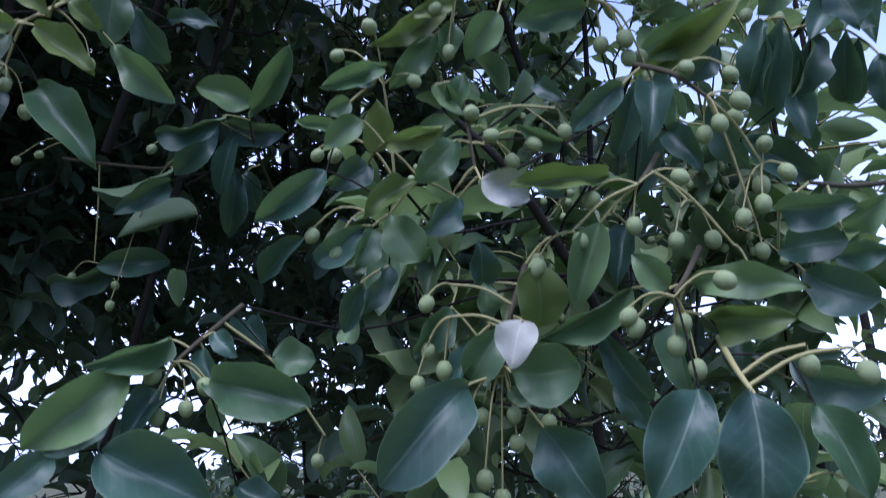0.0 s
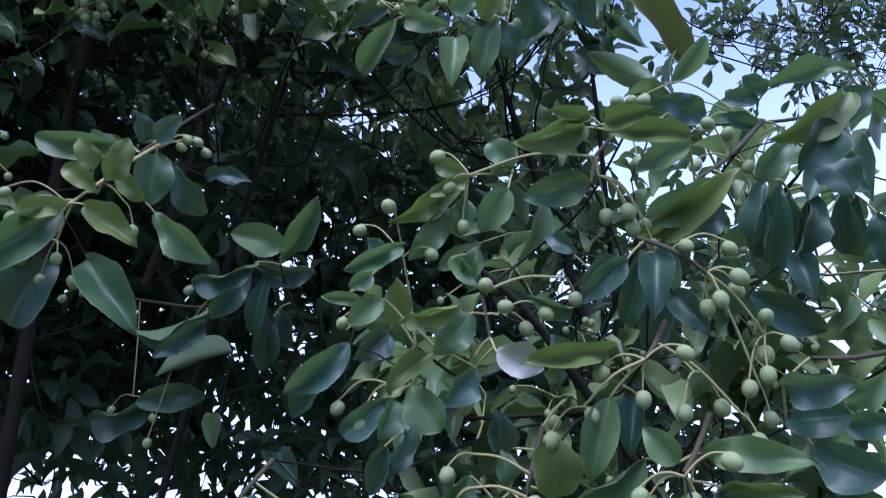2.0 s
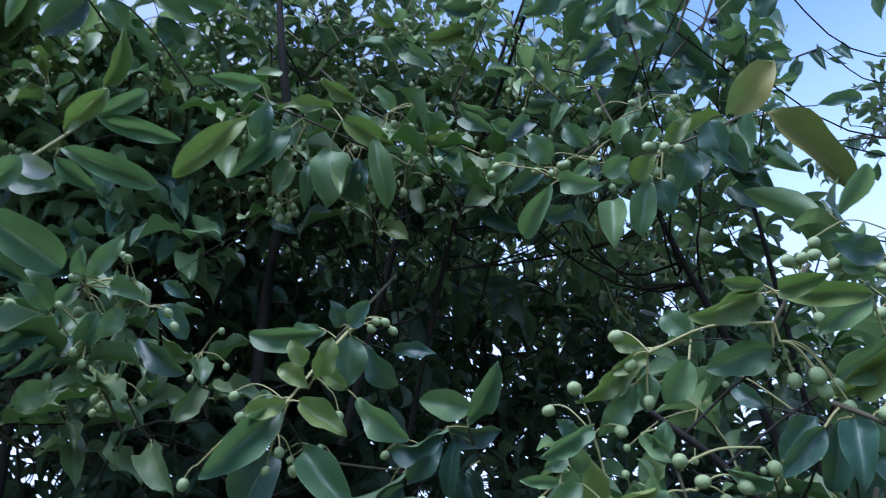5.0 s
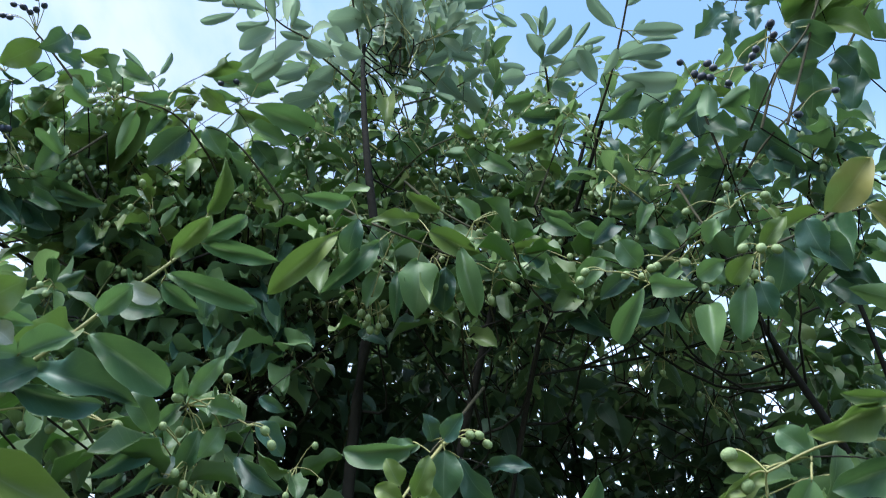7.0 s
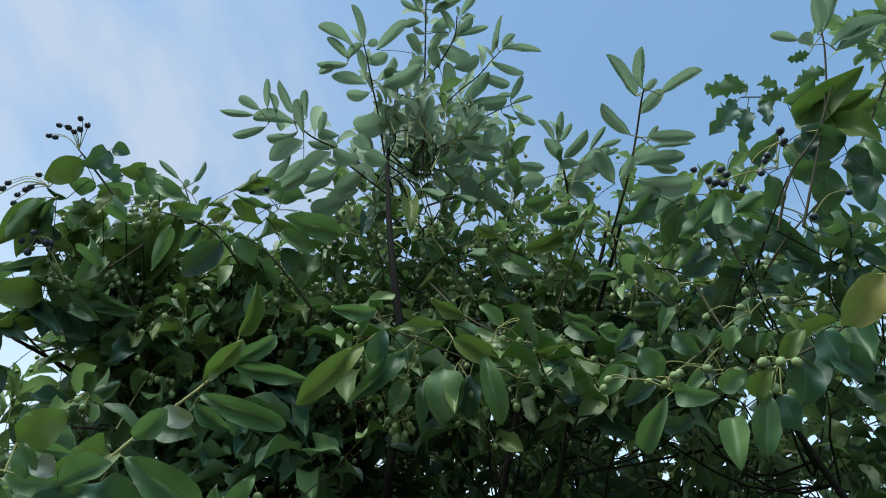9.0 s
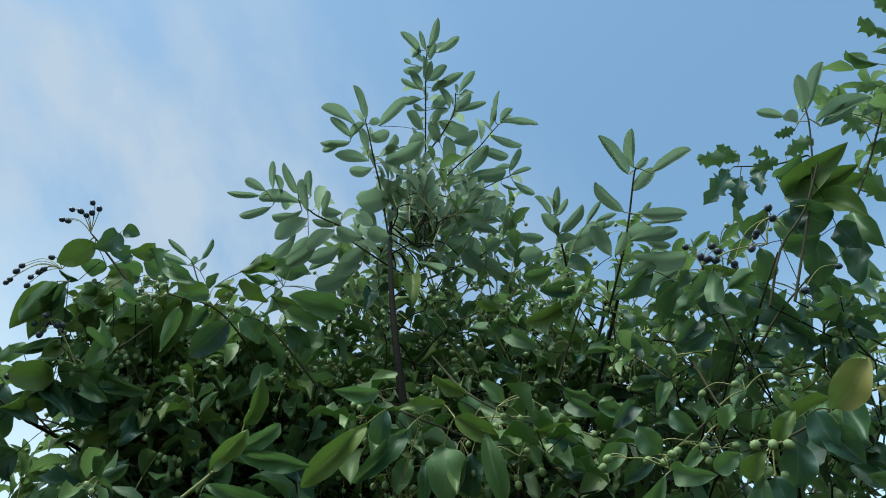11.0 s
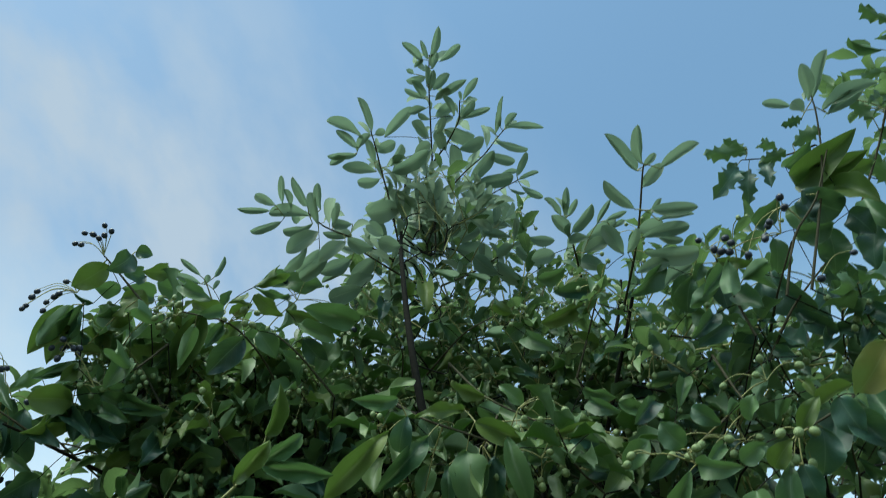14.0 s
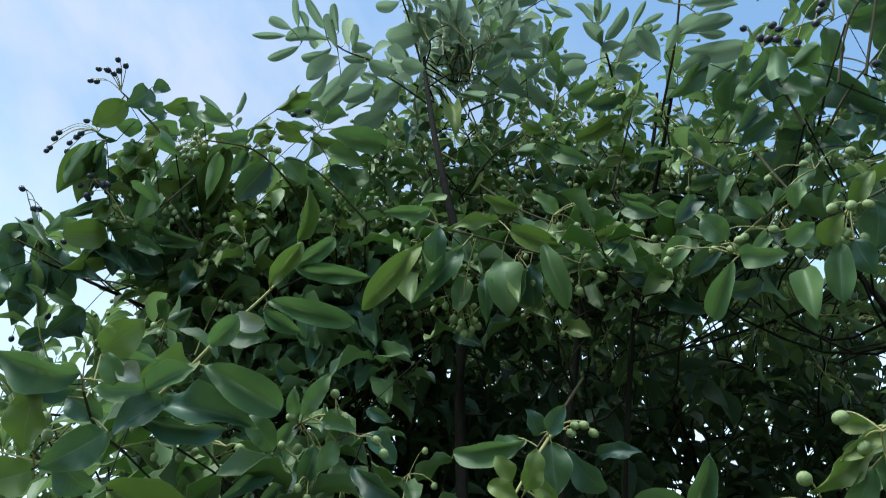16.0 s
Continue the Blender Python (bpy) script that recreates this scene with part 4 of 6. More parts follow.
# fruit cluster
s = Sprig(main_tree, (0.067, 0.599, 2.159), [(121, 159, 147), (51, 50, 47), (0, 0, 0)])
s.leaf((-69, 29, -39), (-74, 27, -100), 31, -72, GREEN)
s.leaf((-24, 17, -23), (-45, 29, -89), 29, -124, GREEN)
s.leaf((-13, 24, -25), (-6, 40, -63), 29, 169, DEEP)
s.leaf((20, 17, 8), (2, 45, -33), 40, -158, DEEP)
s.leaf((-13, -11, -12), (-43, 10, -29), 25, -125, YOUNG)
s.leaf((-5, 16, 8), (30, 0, 37), 21, 128, YOUNG)
s.leaf((64, -19, 14), (107, -72, 29), 39, 138, GOLD)
s.leaf((-41, 29, 15), (-75, 33, 2), 25, -132, GREEN)
s.leaf((50, 24, 44), (62, 40, -4), 35, 167, DEEP)
s.leaf((57, 36, 26), (80, 44, -20), 35, 123, DEEP)
s.bunch("green", (-1, 0, -1), (-27, 20, -25), (-18, 0, -30), (-3, 25, -26), (-5, -10, -6), (-23, -12, -3), (11, 2, -3))
s.grow()

# fruit tuft
s = Sprig(main_tree, (-0.077, 0.714, 2.228), [(62, 81, 98), (30, 21, 39), (0, 0, 0)])
s.leaf((5, -26, 3), (-14, -51, 34), 35, -147, GREEN)
s.leaf((3, -19, -26), (-45, 20, -75), 29, -143, GREEN)
s.leaf((12, -8, -14), (62, -24, -43), 30, 123, GREEN)
s.leaf((25, 44, -28), (-29, 39, -29), 26, -138, DEEP)
s.leaf((107, -39, 42), (89, -22, 19), 24, -121, GREEN)
s.leaf((-42, 1, 44), (-87, 14, 17), 32, -120, GREEN)
s.leaf((55, 9, 44), (24, -10, 67), 27, -144, GREEN)
s.leaf((-9, 17, 28), (-60, 29, 1), 27, -121, DEEP)
s.bunch("green", (1, 0, 4), (-18, 0, 12), (3, -2, 3), (16, -6, 10), (58, 10, 20))
s.bunch("green", (-40, -22, 9), (-74, -24, 2), (-66, -26, 12))
s.bunch("green", (73, 105, 66), (51, 108, 54), (93, 106, 67), (76, 118, 44), (93, 128, 61))
s.grow()

# bough tip
s = Sprig(main_tree, (-0.315, 0.692, 2.306), [(-250, 10, 202), (-118, -63, 56), (-55, -39, 22), (0, 0, 0)])
s.leaf((-54, -41, 62), (-114, -84, 46), 23, -105, YOUNG)
s.leaf((-36, -42, 33), (27, 0, 7), 34, 130, YOUNG)
s.leaf((-60, -25, 0), (-67, -13, -87), 58, -177, GREEN)
s.leaf((-86, -33, -20), (-94, -23, -94), 22, -168, GREEN)
s.leaf((-22, -11, -12), (-41, 27, -63), 36, -169, DEEP)
s.leaf((6, -28, 1), (22, -2, -93), 31, 128, GREEN)
s.leaf((-142, -110, 13), (-226, -133, -81), 36, -128, YOUNG)
s.leaf((-97, -76, 8), (-173, -91, -68), 31, -129, GREEN)
s.leaf((-111, -115, 23), (-133, -95, -19), 32, -167, DEEP)
s.leaf((-114, -136, 42), (-162, -179, 28), 23, -135, GREEN)
s.leaf((48, 35, 4), (65, 42, -24), 22, 96, GREEN)
s.leaf((-127, -17, 0), (-142, -14, -54), 31, -136, GREEN)
s.bunch("green", (27, -25, 46), (51, 3, 35), (71, -4, 55), (90, 3, 39), (28, -6, 39), (20, -20, 16), (32, 6, 21))
s.bunch("green", (38, 25, -13), (53, 19, -11), (27, 43, -48), (64, 45, -34), (64, 13, 3))
s.bunch("green", (-135, -14, -36), (-131, 16, -58), (-143, -6, -68), (-135, 12, -74), (-154, -8, -58), (-145, 6, -80))
s.grow()

# bough back
s = Sprig(main_tree, (-0.283, 0.726, 2.364), [(-185, 75, 237), (-78, -15, 66), (0, 0, 0)])
s.leaf((101, -5, -42), (26, -19, -41), 21, -126, YOUNG)
s.leaf((39, 2, -71), (95, 15, -103), 21, 103, GREEN)
s.leaf((-3, 7, -59), (-40, -19, -33), 21, -109, GREEN)
s.leaf((121, 42, 20), (166, 63, -4), 23, 119, GREEN)
s.leaf((79, 9, 39), (125, 29, 20), 23, 155, GREEN)
s.leaf((22, 12, -39), (-23, 13, -58), 25, -135, GREEN)
s.leaf((-66, -41, 42), (-108, -76, 61), 27, -157, YOUNG)
s.leaf((-11, -19, 21), (-36, -49, 50), 25, -116, GREEN)
s.leaf((36, 26, -12), (78, 60, -31), 27, 136, DEEP)
s.grow()

# long twig
s = Sprig(main_tree, (-0.507, 0.378, 2.17), [(-179, -34, -157), (-103, -36, -121), (-67, -26, -81), (-24, -15, -41), (0, 0, 0)], fresh=True)
s.leaf((15, -12, 25), (52, -44, 66), 21, -164, YOUNG)
s.leaf((-8, 5, 4), (47, 15, 30), 21, 145, GREEN)
s.leaf((-15, -18, -31), (37, -31, 0), 23, 157, YOUNG)
s.leaf((1, 3, -2), (62, 64, -1), 23, 126, GREEN)
s.leaf((-34, 1, -36), (44, 62, -61), 27, 121, GREEN)
s.leaf((-53, -28, -65), (-23, -11, -77), 23, 116, PALE)
s.leaf((-77, -8, -71), (-34, 10, -79), 32, 108, GREEN)
s.leaf((-46, 9, -40), (-20, 47, -59), 21, 131, GREEN)
s.leaf((-78, -32, -97), (-36, -36, -76), 26, 152, GREEN)
s.leaf((-21, 50, -21), (-25, 63, -59), 26, 145, DEEP)
s.leaf((-102, -14, -106), (-51, 61, -144), 43, 118, GREEN)
s.leaf((-105, -29, -109), (-113, -89, -159), 34, -72, YOUNG)
s.leaf((-174, -10, -137), (-70, 44, -162), 40, 90, DEEP)
s.leaf((-165, -54, -242), (-82, 28, -286), 45, 95, YOUNG)
s.grow()

# twig under
s = Sprig(main_tree, (-0.568, 0.486, 2.032), [(-217, 95, 6), (-70, 29, -5), (0, 0, 0)])
s.leaf((15, -15, -1), (53, -17, 43), 22, 140, GREEN)
s.leaf((-11, 3, 15), (4, -21, 37), 18, 176, GREEN)
s.leaf((-30, -10, -32), (-35, -50, -3), 30, -132, GREEN)
s.leaf((-17, 10, 10), (-32, -7, -24), 20, -100, GREEN)
s.leaf((28, 0, -5), (65, 20, -18), 20, 99, GREEN)
s.leaf((7, 20, -23), (-13, 25, -68), 27, -149, GREEN)
s.leaf((37, 20, -24), (20, 13, -60), 24, -122, GREEN)
s.leaf((-28, -5, -36), (-53, -53, -94), 26, -98, DEEP)
s.leaf((-50, -13, -77), (-70, -30, -100), 14, -126, DEEP)
s.leaf((-31, 27, -45), (-59, -13, -104), 23, -104, DEEP)
s.leaf((28, 10, 6), (54, 18, -16), 21, 90, GREEN)
s.leaf((-76, 21, -122), (-39, 37, -96), 30, 111, GREEN)
s.leaf((34, 81, 8), (58, 114, -25), 29, 96, DEEP)
s.leaf((9, 93, -26), (64, 104, -71), 29, 112, DEEP)
s.bunch("green", (-4, 7, -5), (-6, 26, -27), (-22, 23, -19), (-27, 8, 0), (4, 38, -27), (-12, -4, 9))
s.bunch("green", (59, 37, -18), (78, 60, -35), (70, 55, -19))
s.bunch("green", (41, 13, 5), (50, -2, 23))
s.bunch("green", (-22, 96, -77), (-35, 93, -95), (8, 119, -93), (-40, 111, -97))
s.grow()

# near left
s = Sprig(west_tree, (-0.619, 0.237, 1.982), [(-138, 158, 27), (-35, 46, -10), (0, 0, 0)])
s.leaf((16, -18, 6), (-25, -79, 10), 34, -137, GREEN)
s.leaf((-20, 3, 8), (-22, -61, -7), 31, -116, DEEP)
s.leaf((17, -3, 33), (57, 6, 61), 36, 139, YOUNG)
s.leaf((32, 8, 1), (36, -10, 26), 22, -142, GREEN)
s.leaf((38, 4, 16), (51, 21, 5), 22, 113, PALE)
s.leaf((8, 8, 38), (38, 43, 40), 14, 113, GREEN)
s.leaf((-11, 14, 11), (16, 54, 20), 30, 101, GREEN)
s.leaf((19, 53, 18), (53, 77, 45), 28, 99, GREEN)
s.leaf((-20, -36, -8), (-40, -18, -58), 36, -170, YOUNG)
s.leaf((-2, 37, -26), (-26, -5, -70), 37, -106, GREEN)
s.leaf((21, 75, 15), (4, 39, -31), 31, -78, DEEP)
s.leaf((4, 66, -2), (54, 135, -5), 25, 134, DEEP)
s.leaf((-26, -9, -72), (-40, -37, -90), 37, -103, YOUNG)
s.leaf((-40, 10, 11), (-18, 38, -8), 31, 120, DEEP)
s.leaf((-55, 25, -38), (-44, 64, -67), 31, 138, DEEP)
s.bunch("green", (-44, -18, -9), (-38, -6, -20), (-43, 4, -32))
s.bunch("green", (-33, 217, 30), (-18, 225, 26), (-77, 191, 18), (-74, 208, 29))
s.grow()

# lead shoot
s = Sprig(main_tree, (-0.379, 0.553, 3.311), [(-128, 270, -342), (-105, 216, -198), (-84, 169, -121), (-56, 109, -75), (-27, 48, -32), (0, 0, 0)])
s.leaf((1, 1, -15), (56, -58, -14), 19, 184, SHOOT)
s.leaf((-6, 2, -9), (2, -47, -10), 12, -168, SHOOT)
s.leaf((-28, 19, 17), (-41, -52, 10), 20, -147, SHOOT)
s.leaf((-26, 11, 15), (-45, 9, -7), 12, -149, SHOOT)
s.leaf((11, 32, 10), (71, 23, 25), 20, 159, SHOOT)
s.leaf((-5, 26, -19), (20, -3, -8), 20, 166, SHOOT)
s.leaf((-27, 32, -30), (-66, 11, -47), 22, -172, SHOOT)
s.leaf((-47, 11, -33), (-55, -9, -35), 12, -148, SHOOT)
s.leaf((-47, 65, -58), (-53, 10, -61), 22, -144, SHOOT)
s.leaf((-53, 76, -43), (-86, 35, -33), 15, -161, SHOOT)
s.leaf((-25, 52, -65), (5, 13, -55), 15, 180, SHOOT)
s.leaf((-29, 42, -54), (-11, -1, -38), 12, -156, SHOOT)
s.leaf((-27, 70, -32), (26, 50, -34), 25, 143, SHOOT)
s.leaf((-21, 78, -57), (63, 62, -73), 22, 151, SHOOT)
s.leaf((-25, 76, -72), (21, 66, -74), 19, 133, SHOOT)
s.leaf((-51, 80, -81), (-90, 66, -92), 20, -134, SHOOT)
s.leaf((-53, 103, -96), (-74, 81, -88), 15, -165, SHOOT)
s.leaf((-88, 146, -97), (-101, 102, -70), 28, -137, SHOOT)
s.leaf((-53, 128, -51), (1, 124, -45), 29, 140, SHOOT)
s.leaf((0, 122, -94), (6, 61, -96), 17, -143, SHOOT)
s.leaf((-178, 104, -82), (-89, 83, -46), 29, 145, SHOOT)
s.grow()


# lead top twig
s = Sprig(main_tree, (-0.358, 0.666, 3.257), [(-112, 77, -83), (-70, 62, -59), (-39, 46, -39), (-18, 31, -24), (0, 0, 0)])
s.leaf((3, 13, 18), (56, -15, 36), 19, 155, SHOOT)
s.leaf((-15, 33, -14), (35, 7, -20), 22, 174, SHOOT)
s.leaf((-20, 38, -16), (58, 46, -13), 17, 148, SHOOT)
s.leaf((9, -12, -23), (13, -30, -14), 9, -161, SHOOT)
s.leaf((11, 11, 2), (28, 10, 7), 7, 128, SHOOT)
s.leaf((-63, 40, -24), (-6, 90, -31), 41, 171, SHOOT)
s.leaf((-37, 71, -87), (27, 64, -96), 32, 167, SHOOT)
s.leaf((-75, 27, -52), (-49, 6, -26), 20, 189, SHOOT)
s.leaf((-75, 72, -66), (-74, 25, -37), 29, -181, SHOOT)
s.leaf((-83, 136, -76), (-55, 64, -65), 35, -162, SHOOT)
s.grow()


# lead left arm
s = Sprig(main_tree, (-0.531, 0.561, 3.114), [(-36, 209, -186), (-23, 129, -92), (-16, 87, -61), (-5, 30, -20), (0, 0, 0)])
s.leaf((-7, 14, 19), (-2, -60, 52), 20, -147, SHOOT)
s.leaf((-13, -9, -33), (-61, -79, -20), 27, -123, SHOOT)
s.leaf((-33, 2, -44), (-46, -58, -44), 19, -146, SHOOT)
s.leaf((-40, 12, -50), (-88, -26, -72), 18, -155, SHOOT)
s.leaf((-53, 8, -46), (-95, -7, -75), 19, -137, SHOOT)
s.leaf((-15, 57, -77), (-64, 0, -94), 27, -133, SHOOT)
s.leaf((-35, 101, -40), (-79, 78, -52), 26, -158, SHOOT)
s.leaf((-38, 10, -43), (4, -7, -26), 19, 140, SHOOT)
s.leaf((6, 10, -8), (31, 10, -7), 18, 149, SHOOT)
s.leaf((-15, 51, -10), (35, 48, -8), 29, 161, SHOOT)
s.leaf((-14, 46, -56), (-8, -1, -32), 19, -157, SHOOT)
s.leaf((-2, 90, -26), (40, 67, 6), 24, 187, SHOOT)
s.leaf((4, 86, -59), (110, 64, -74), 35, 171, SHOOT)
s.leaf((59, 97, -10), (100, 91, 1), 26, 147, SHOOT)
s.leaf((-40, 136, -67), (-89, 139, -88), 35, -169, SHOOT)
s.leaf((-11, 159, -96), (-66, 112, -132), 52, -144, SHOOT)
s.leaf((-66, 188, -166), (-73, 138, -122), 34, -143, SHOOT)
s.leaf((-13, 186, -106), (5, 124, -81), 35, -159, SHOOT)
s.grow()


# lead right arm
s = Sprig(main_tree, (-0.297, 0.785, 3.247), [(-243, 52, -250), (-182, 31, -128), (-137, 34, -62), (-69, 23, -34), (-29, 9, -14), (0, 0, 0)])
s.leaf((-23, -3, -6), (4, -39, 23), 15, 184, SHOOT)
s.leaf((-5, -10, -1), (32, -75, 19), 13, 154, SHOOT)
s.leaf((1, 8, 26), (42, -14, 21), 22, 129, SHOOT)
s.leaf((1, 6, 16), (89, 25, -19), 19, 130, SHOOT)
s.leaf((-26, 4, -24), (37, 51, -44), 21, 160, SHOOT)
s.leaf((-64, 29, -29), (-4, 67, -45), 27, 153, SHOOT)
s.leaf((-127, 63, -58), (-38, 16, -47), 33, 167, SHOOT)
s.leaf((-110, 57, -84), (-17, 77, -84), 36, 152, SHOOT)
s.leaf((-278, 15, -123), (-196, 35, -135), 54, 159, SHOOT)
s.leaf((-316, 53, -186), (-252, 38, -157), 36, 166, SHOOT)
s.grow()


# lead right low
s = Sprig(main_tree, (-0.312, 0.886, 3.171), [(-223, -31, -159), (-153, -4, -44), (-106, -4, -28), (-60, -3, -14), (0, 0, 0)])
s.leaf((6, -22, -11), (52, -66, 1), 18, 165, SHOOT)
s.leaf((6, -15, -20), (57, -5, -8), 13, 125, SHOOT)
s.leaf((-3, 29, 12), (36, 70, -13), 19, 156, SHOOT)
s.leaf((-27, 8, -9), (6, 31, -18), 9, 165, SHOOT)
s.leaf((-39, -10, 34), (6, -1, 32), 15, 124, SHOOT)
s.leaf((-136, -38, -15), (-58, -23, -61), 40, 143, SHOOT)
s.leaf((-147, -16, -59), (-88, 43, -76), 39, 144, SHOOT)
s.leaf((-131, 17, -20), (-64, 57, -83), 42, 136, SHOOT)
s.leaf((-70, 1, -25), (-42, 58, -65), 33, 143, SHOOT)
s.leaf((-203, 20, -101), (-121, 32, -84), 51, 120, SHOOT)
s.leaf((-192, 28, -117), (-115, 81, -146), 51, 123, SHOOT)
s.leaf((-229, -37, -81), (-165, -74, -69), 39, 158, SHOOT)
s.grow()


# right skirt
s = Sprig(main_tree, (-0.345, 0.892, 2.958), [(-144, -77, -129), (-84, 2, -33), (0, 0, 0)])
s.leaf((4, -2, 14), (27, -34, 48), 15, 176, SHOOT)
s.leaf((-2, -3, 23), (-56, -34, 38), 22, -128, SHOOT)
s.leaf((-35, -13, -34), (10, -35, -35), 23, 140, SHOOT)
s.leaf((39, -4, 2), (93, 9, -26), 25, 150, SHOOT)
s.leaf((33, 77, -19), (-1, 25, 23), 27, -162, SHOOT)
s.leaf((-48, 13, -58), (-83, -31, -27), 38, -152, SHOOT)
s.leaf((-15, 63, -63), (-40, -2, -38), 38, -174, SHOOT)
s.grow()


# wing shoot
s = Sprig(main_tree, (-0.628, 0.518, 2.836), [(64, 251, 53), (54, 109, -6), (23, 43, -16), (11, 24, -10), (0, 0, 0)])
s.leaf((-60, -42, -2), (-99, -89, -24), 14, -145, SHOOT)
s.leaf((-38, -55, -12), (-63, -89, -3), 19, -143, SHOOT)
s.leaf((-41, -35, 19), (-12, -83, 34), 13, -176, SHOOT)
s.leaf((-23, -29, 3), (-14, -62, 16), 14, -138, SHOOT)
s.leaf((15, -23, -12), (28, -91, -8), 18, -171, SHOOT)
s.leaf((-5, 9, 5), (-58, -46, -12), 27, -115, SHOOT)
s.leaf((-32, -11, 5), (-32, 8, -5), 17, 128, SHOOT)
s.leaf((-41, -26, -28), (-98, -45, -47), 18, -159, SHOOT)
s.leaf((20, 10, 13), (37, -31, 39), 16, -179, SHOOT)
s.leaf((8, 24, -14), (18, -27, 26), 19, -171, SHOOT)
s.leaf((28, 48, -4), (49, 22, 29), 17, 173, SHOOT)
s.leaf((-8, 25, -1), (-61, 3, -17), 20, -162, SHOOT)
s.leaf((0, 38, -15), (-50, 15, -71), 36, -121, SHOOT)
s.leaf((-16, 30, -57), (-73, 42, -92), 24, -180, SHOOT)
s.leaf((-18, 70, -26), (-73, 79, -59), 27, -171, SHOOT)
s.leaf((10, 66, -59), (-54, 71, -95), 29, -155, SHOOT)
s.leaf((46, 68, -42), (5, 46, -92), 29, -118, SHOOT)
s.leaf((38, 88, -1), (4, 47, -12), 17, -151, SHOOT)
s.leaf((57, 70, 7), (19, 51, 7), 22, -133, SHOOT)
s.grow()


# wing under
s = Sprig(main_tree, (-0.583, 0.623, 2.814), [(4, 174, 72), (22, 32, -13), (0, 0, 0)])
s.leaf((-25, 24, 0), (-69, -13, -50), 32, -131, SHOOT)
s.leaf((-43, 33, -15), (-82, 11, -52), 17, -118, SHOOT)
s.leaf((36, 7, -10), (8, -41, -19), 29, -160, SHOOT)
s.leaf((21, 53, 7), (-32, 37, -34), 37, -149, SHOOT)
s.leaf((45, 31, 42), (25, -6, 50), 29, -124, SHOOT)
s.leaf((10, 56, -35), (-38, 34, -73), 32, -115, SHOOT)
s.leaf((79, 45, 6), (46, 11, 5), 34, -140, SHOOT)
s.leaf((-4, 41, -73), (-66, 20, -96), 37, -150, SHOOT)
s.grow()


# short shoot
s = Sprig(main_tree, (-0.180, 0.738, 2.799), [(-23, 138, -69), (-5, 49, -47), (-3, 20, -19), (0, 0, 0)])
s.leaf((-4, 14, 19), (23, -35, 44), 15, 168, SHOOT)
s.leaf((-1, -24, -16), (-19, -61, 6), 15, -132, SHOOT)
s.leaf((10, -12, -9), (38, -41, -6), 12, 157, SHOOT)
s.leaf((6, 7, -36), (61, -30, -22), 23, 168, SHOOT)
s.leaf((-6, 28, -20), (-16, -29, -11), 26, -144, SHOOT)
s.leaf((31, 28, -44), (-6, 16, -47), 21, -112, SHOOT)
s.leaf((20, 57, -7), (86, 38, -6), 28, 156, SHOOT)
s.leaf((54, 18, -25), (93, -14, -11), 11, 150, SHOOT)
s.leaf((69, 32, -10), (111, 22, -18), 12, 140, SHOOT)
s.leaf((73, 51, -17), (101, 50, -8), 11, 132, SHOOT)
s.leaf((77, 86, -59), (61, 27, -26), 31, -153, SHOOT)
s.leaf((12, 42, -63), (60, 46, -47), 28, 125, SHOOT)
s.leaf((38, 97, -68), (-9, 76, -44), 33, -113, SHOOT)
s.leaf((-38, 26, -53), (-76, -1, -76), 31, -128, SHOOT)
s.grow()


# tall shoot
s = Sprig(main_tree, (-0.002, 0.616, 2.717), [(-130, 211, -113), (-68, 98, -98), (-37, 57, -54), (-9, 12, -11), (0, 0, 0)])
s.leaf((-2, -15, -17), (14, -78, 2), 18, 159, SHOOT)
s.leaf((-16, 13, 5), (-41, -70, 24), 21, -155, SHOOT)
s.leaf((-3, 17, 14), (23, 6, 20), 13, 138, SHOOT)
s.leaf((-16, 34, -16), (28, 7, -13), 23, 135, SHOOT)
s.leaf((21, -1, -29), (92, -11, -15), 21, 120, SHOOT)
s.leaf((-39, 34, -62), (-68, -25, -34), 23, -180, SHOOT)
s.leaf((-16, 49, -61), (52, 41, -102), 23, 129, SHOOT)
s.leaf((-12, 74, -64), (44, 68, -83), 13, 117, SHOOT)
s.leaf((-20, 71, -47), (5, 54, -37), 10, 135, SHOOT)
s.leaf((-50, 91, -51), (-7, 88, -51), 31, 155, SHOOT)
s.leaf((-46, 71, -91), (32, 81, -93), 25, 132, SHOOT)
s.leaf((-21, 84, -92), (13, 88, -115), 15, 136, SHOOT)
s.leaf((-50, 93, -105), (31, 121, -119), 34, 154, SHOOT)
s.leaf((-75, 76, -110), (-46, 47, -93), 17, 166, SHOOT)
s.leaf((-73, 100, -136), (-18, 102, -135), 25, 126, SHOOT)
s.leaf((-47, 168, -128), (12, 154, -109), 25, 110, SHOOT)
s.grow()


# dark fruit shoot
s = Sprig(main_tree, (0.049, 0.678, 2.518), [(12, 44, -126), (3, 27, -49), (0, 0, 0)])
s.leaf((14, -43, -51), (2, -36, -111), 28, 51, GREEN)
s.leaf((6, 10, -18), (-35, -7, -69), 27, -107, GREEN)
s.leaf((-7, 17, -30), (-61, 15, -64), 24, 55, GREEN)
s.leaf((11, 37, -43), (37, 22, -100), 34, 86, GREEN)
s.leaf((24, 25, -36), (66, -5, -43), 27, -47, GREEN)
s.leaf((44, 21, -24), (68, 100, -4), 29, -23, GREEN)
s.leaf((-30, 35, -74), (-67, 14, -118), 27, -104, DEEP)
s.bunch("dark", (0, 0, 0), (-14, -32, 16), (23, -4, 29), (2, -3, 15), (28, -12, 8), (11, -4, 6), (21, -1, 2), (46, 27, 10))
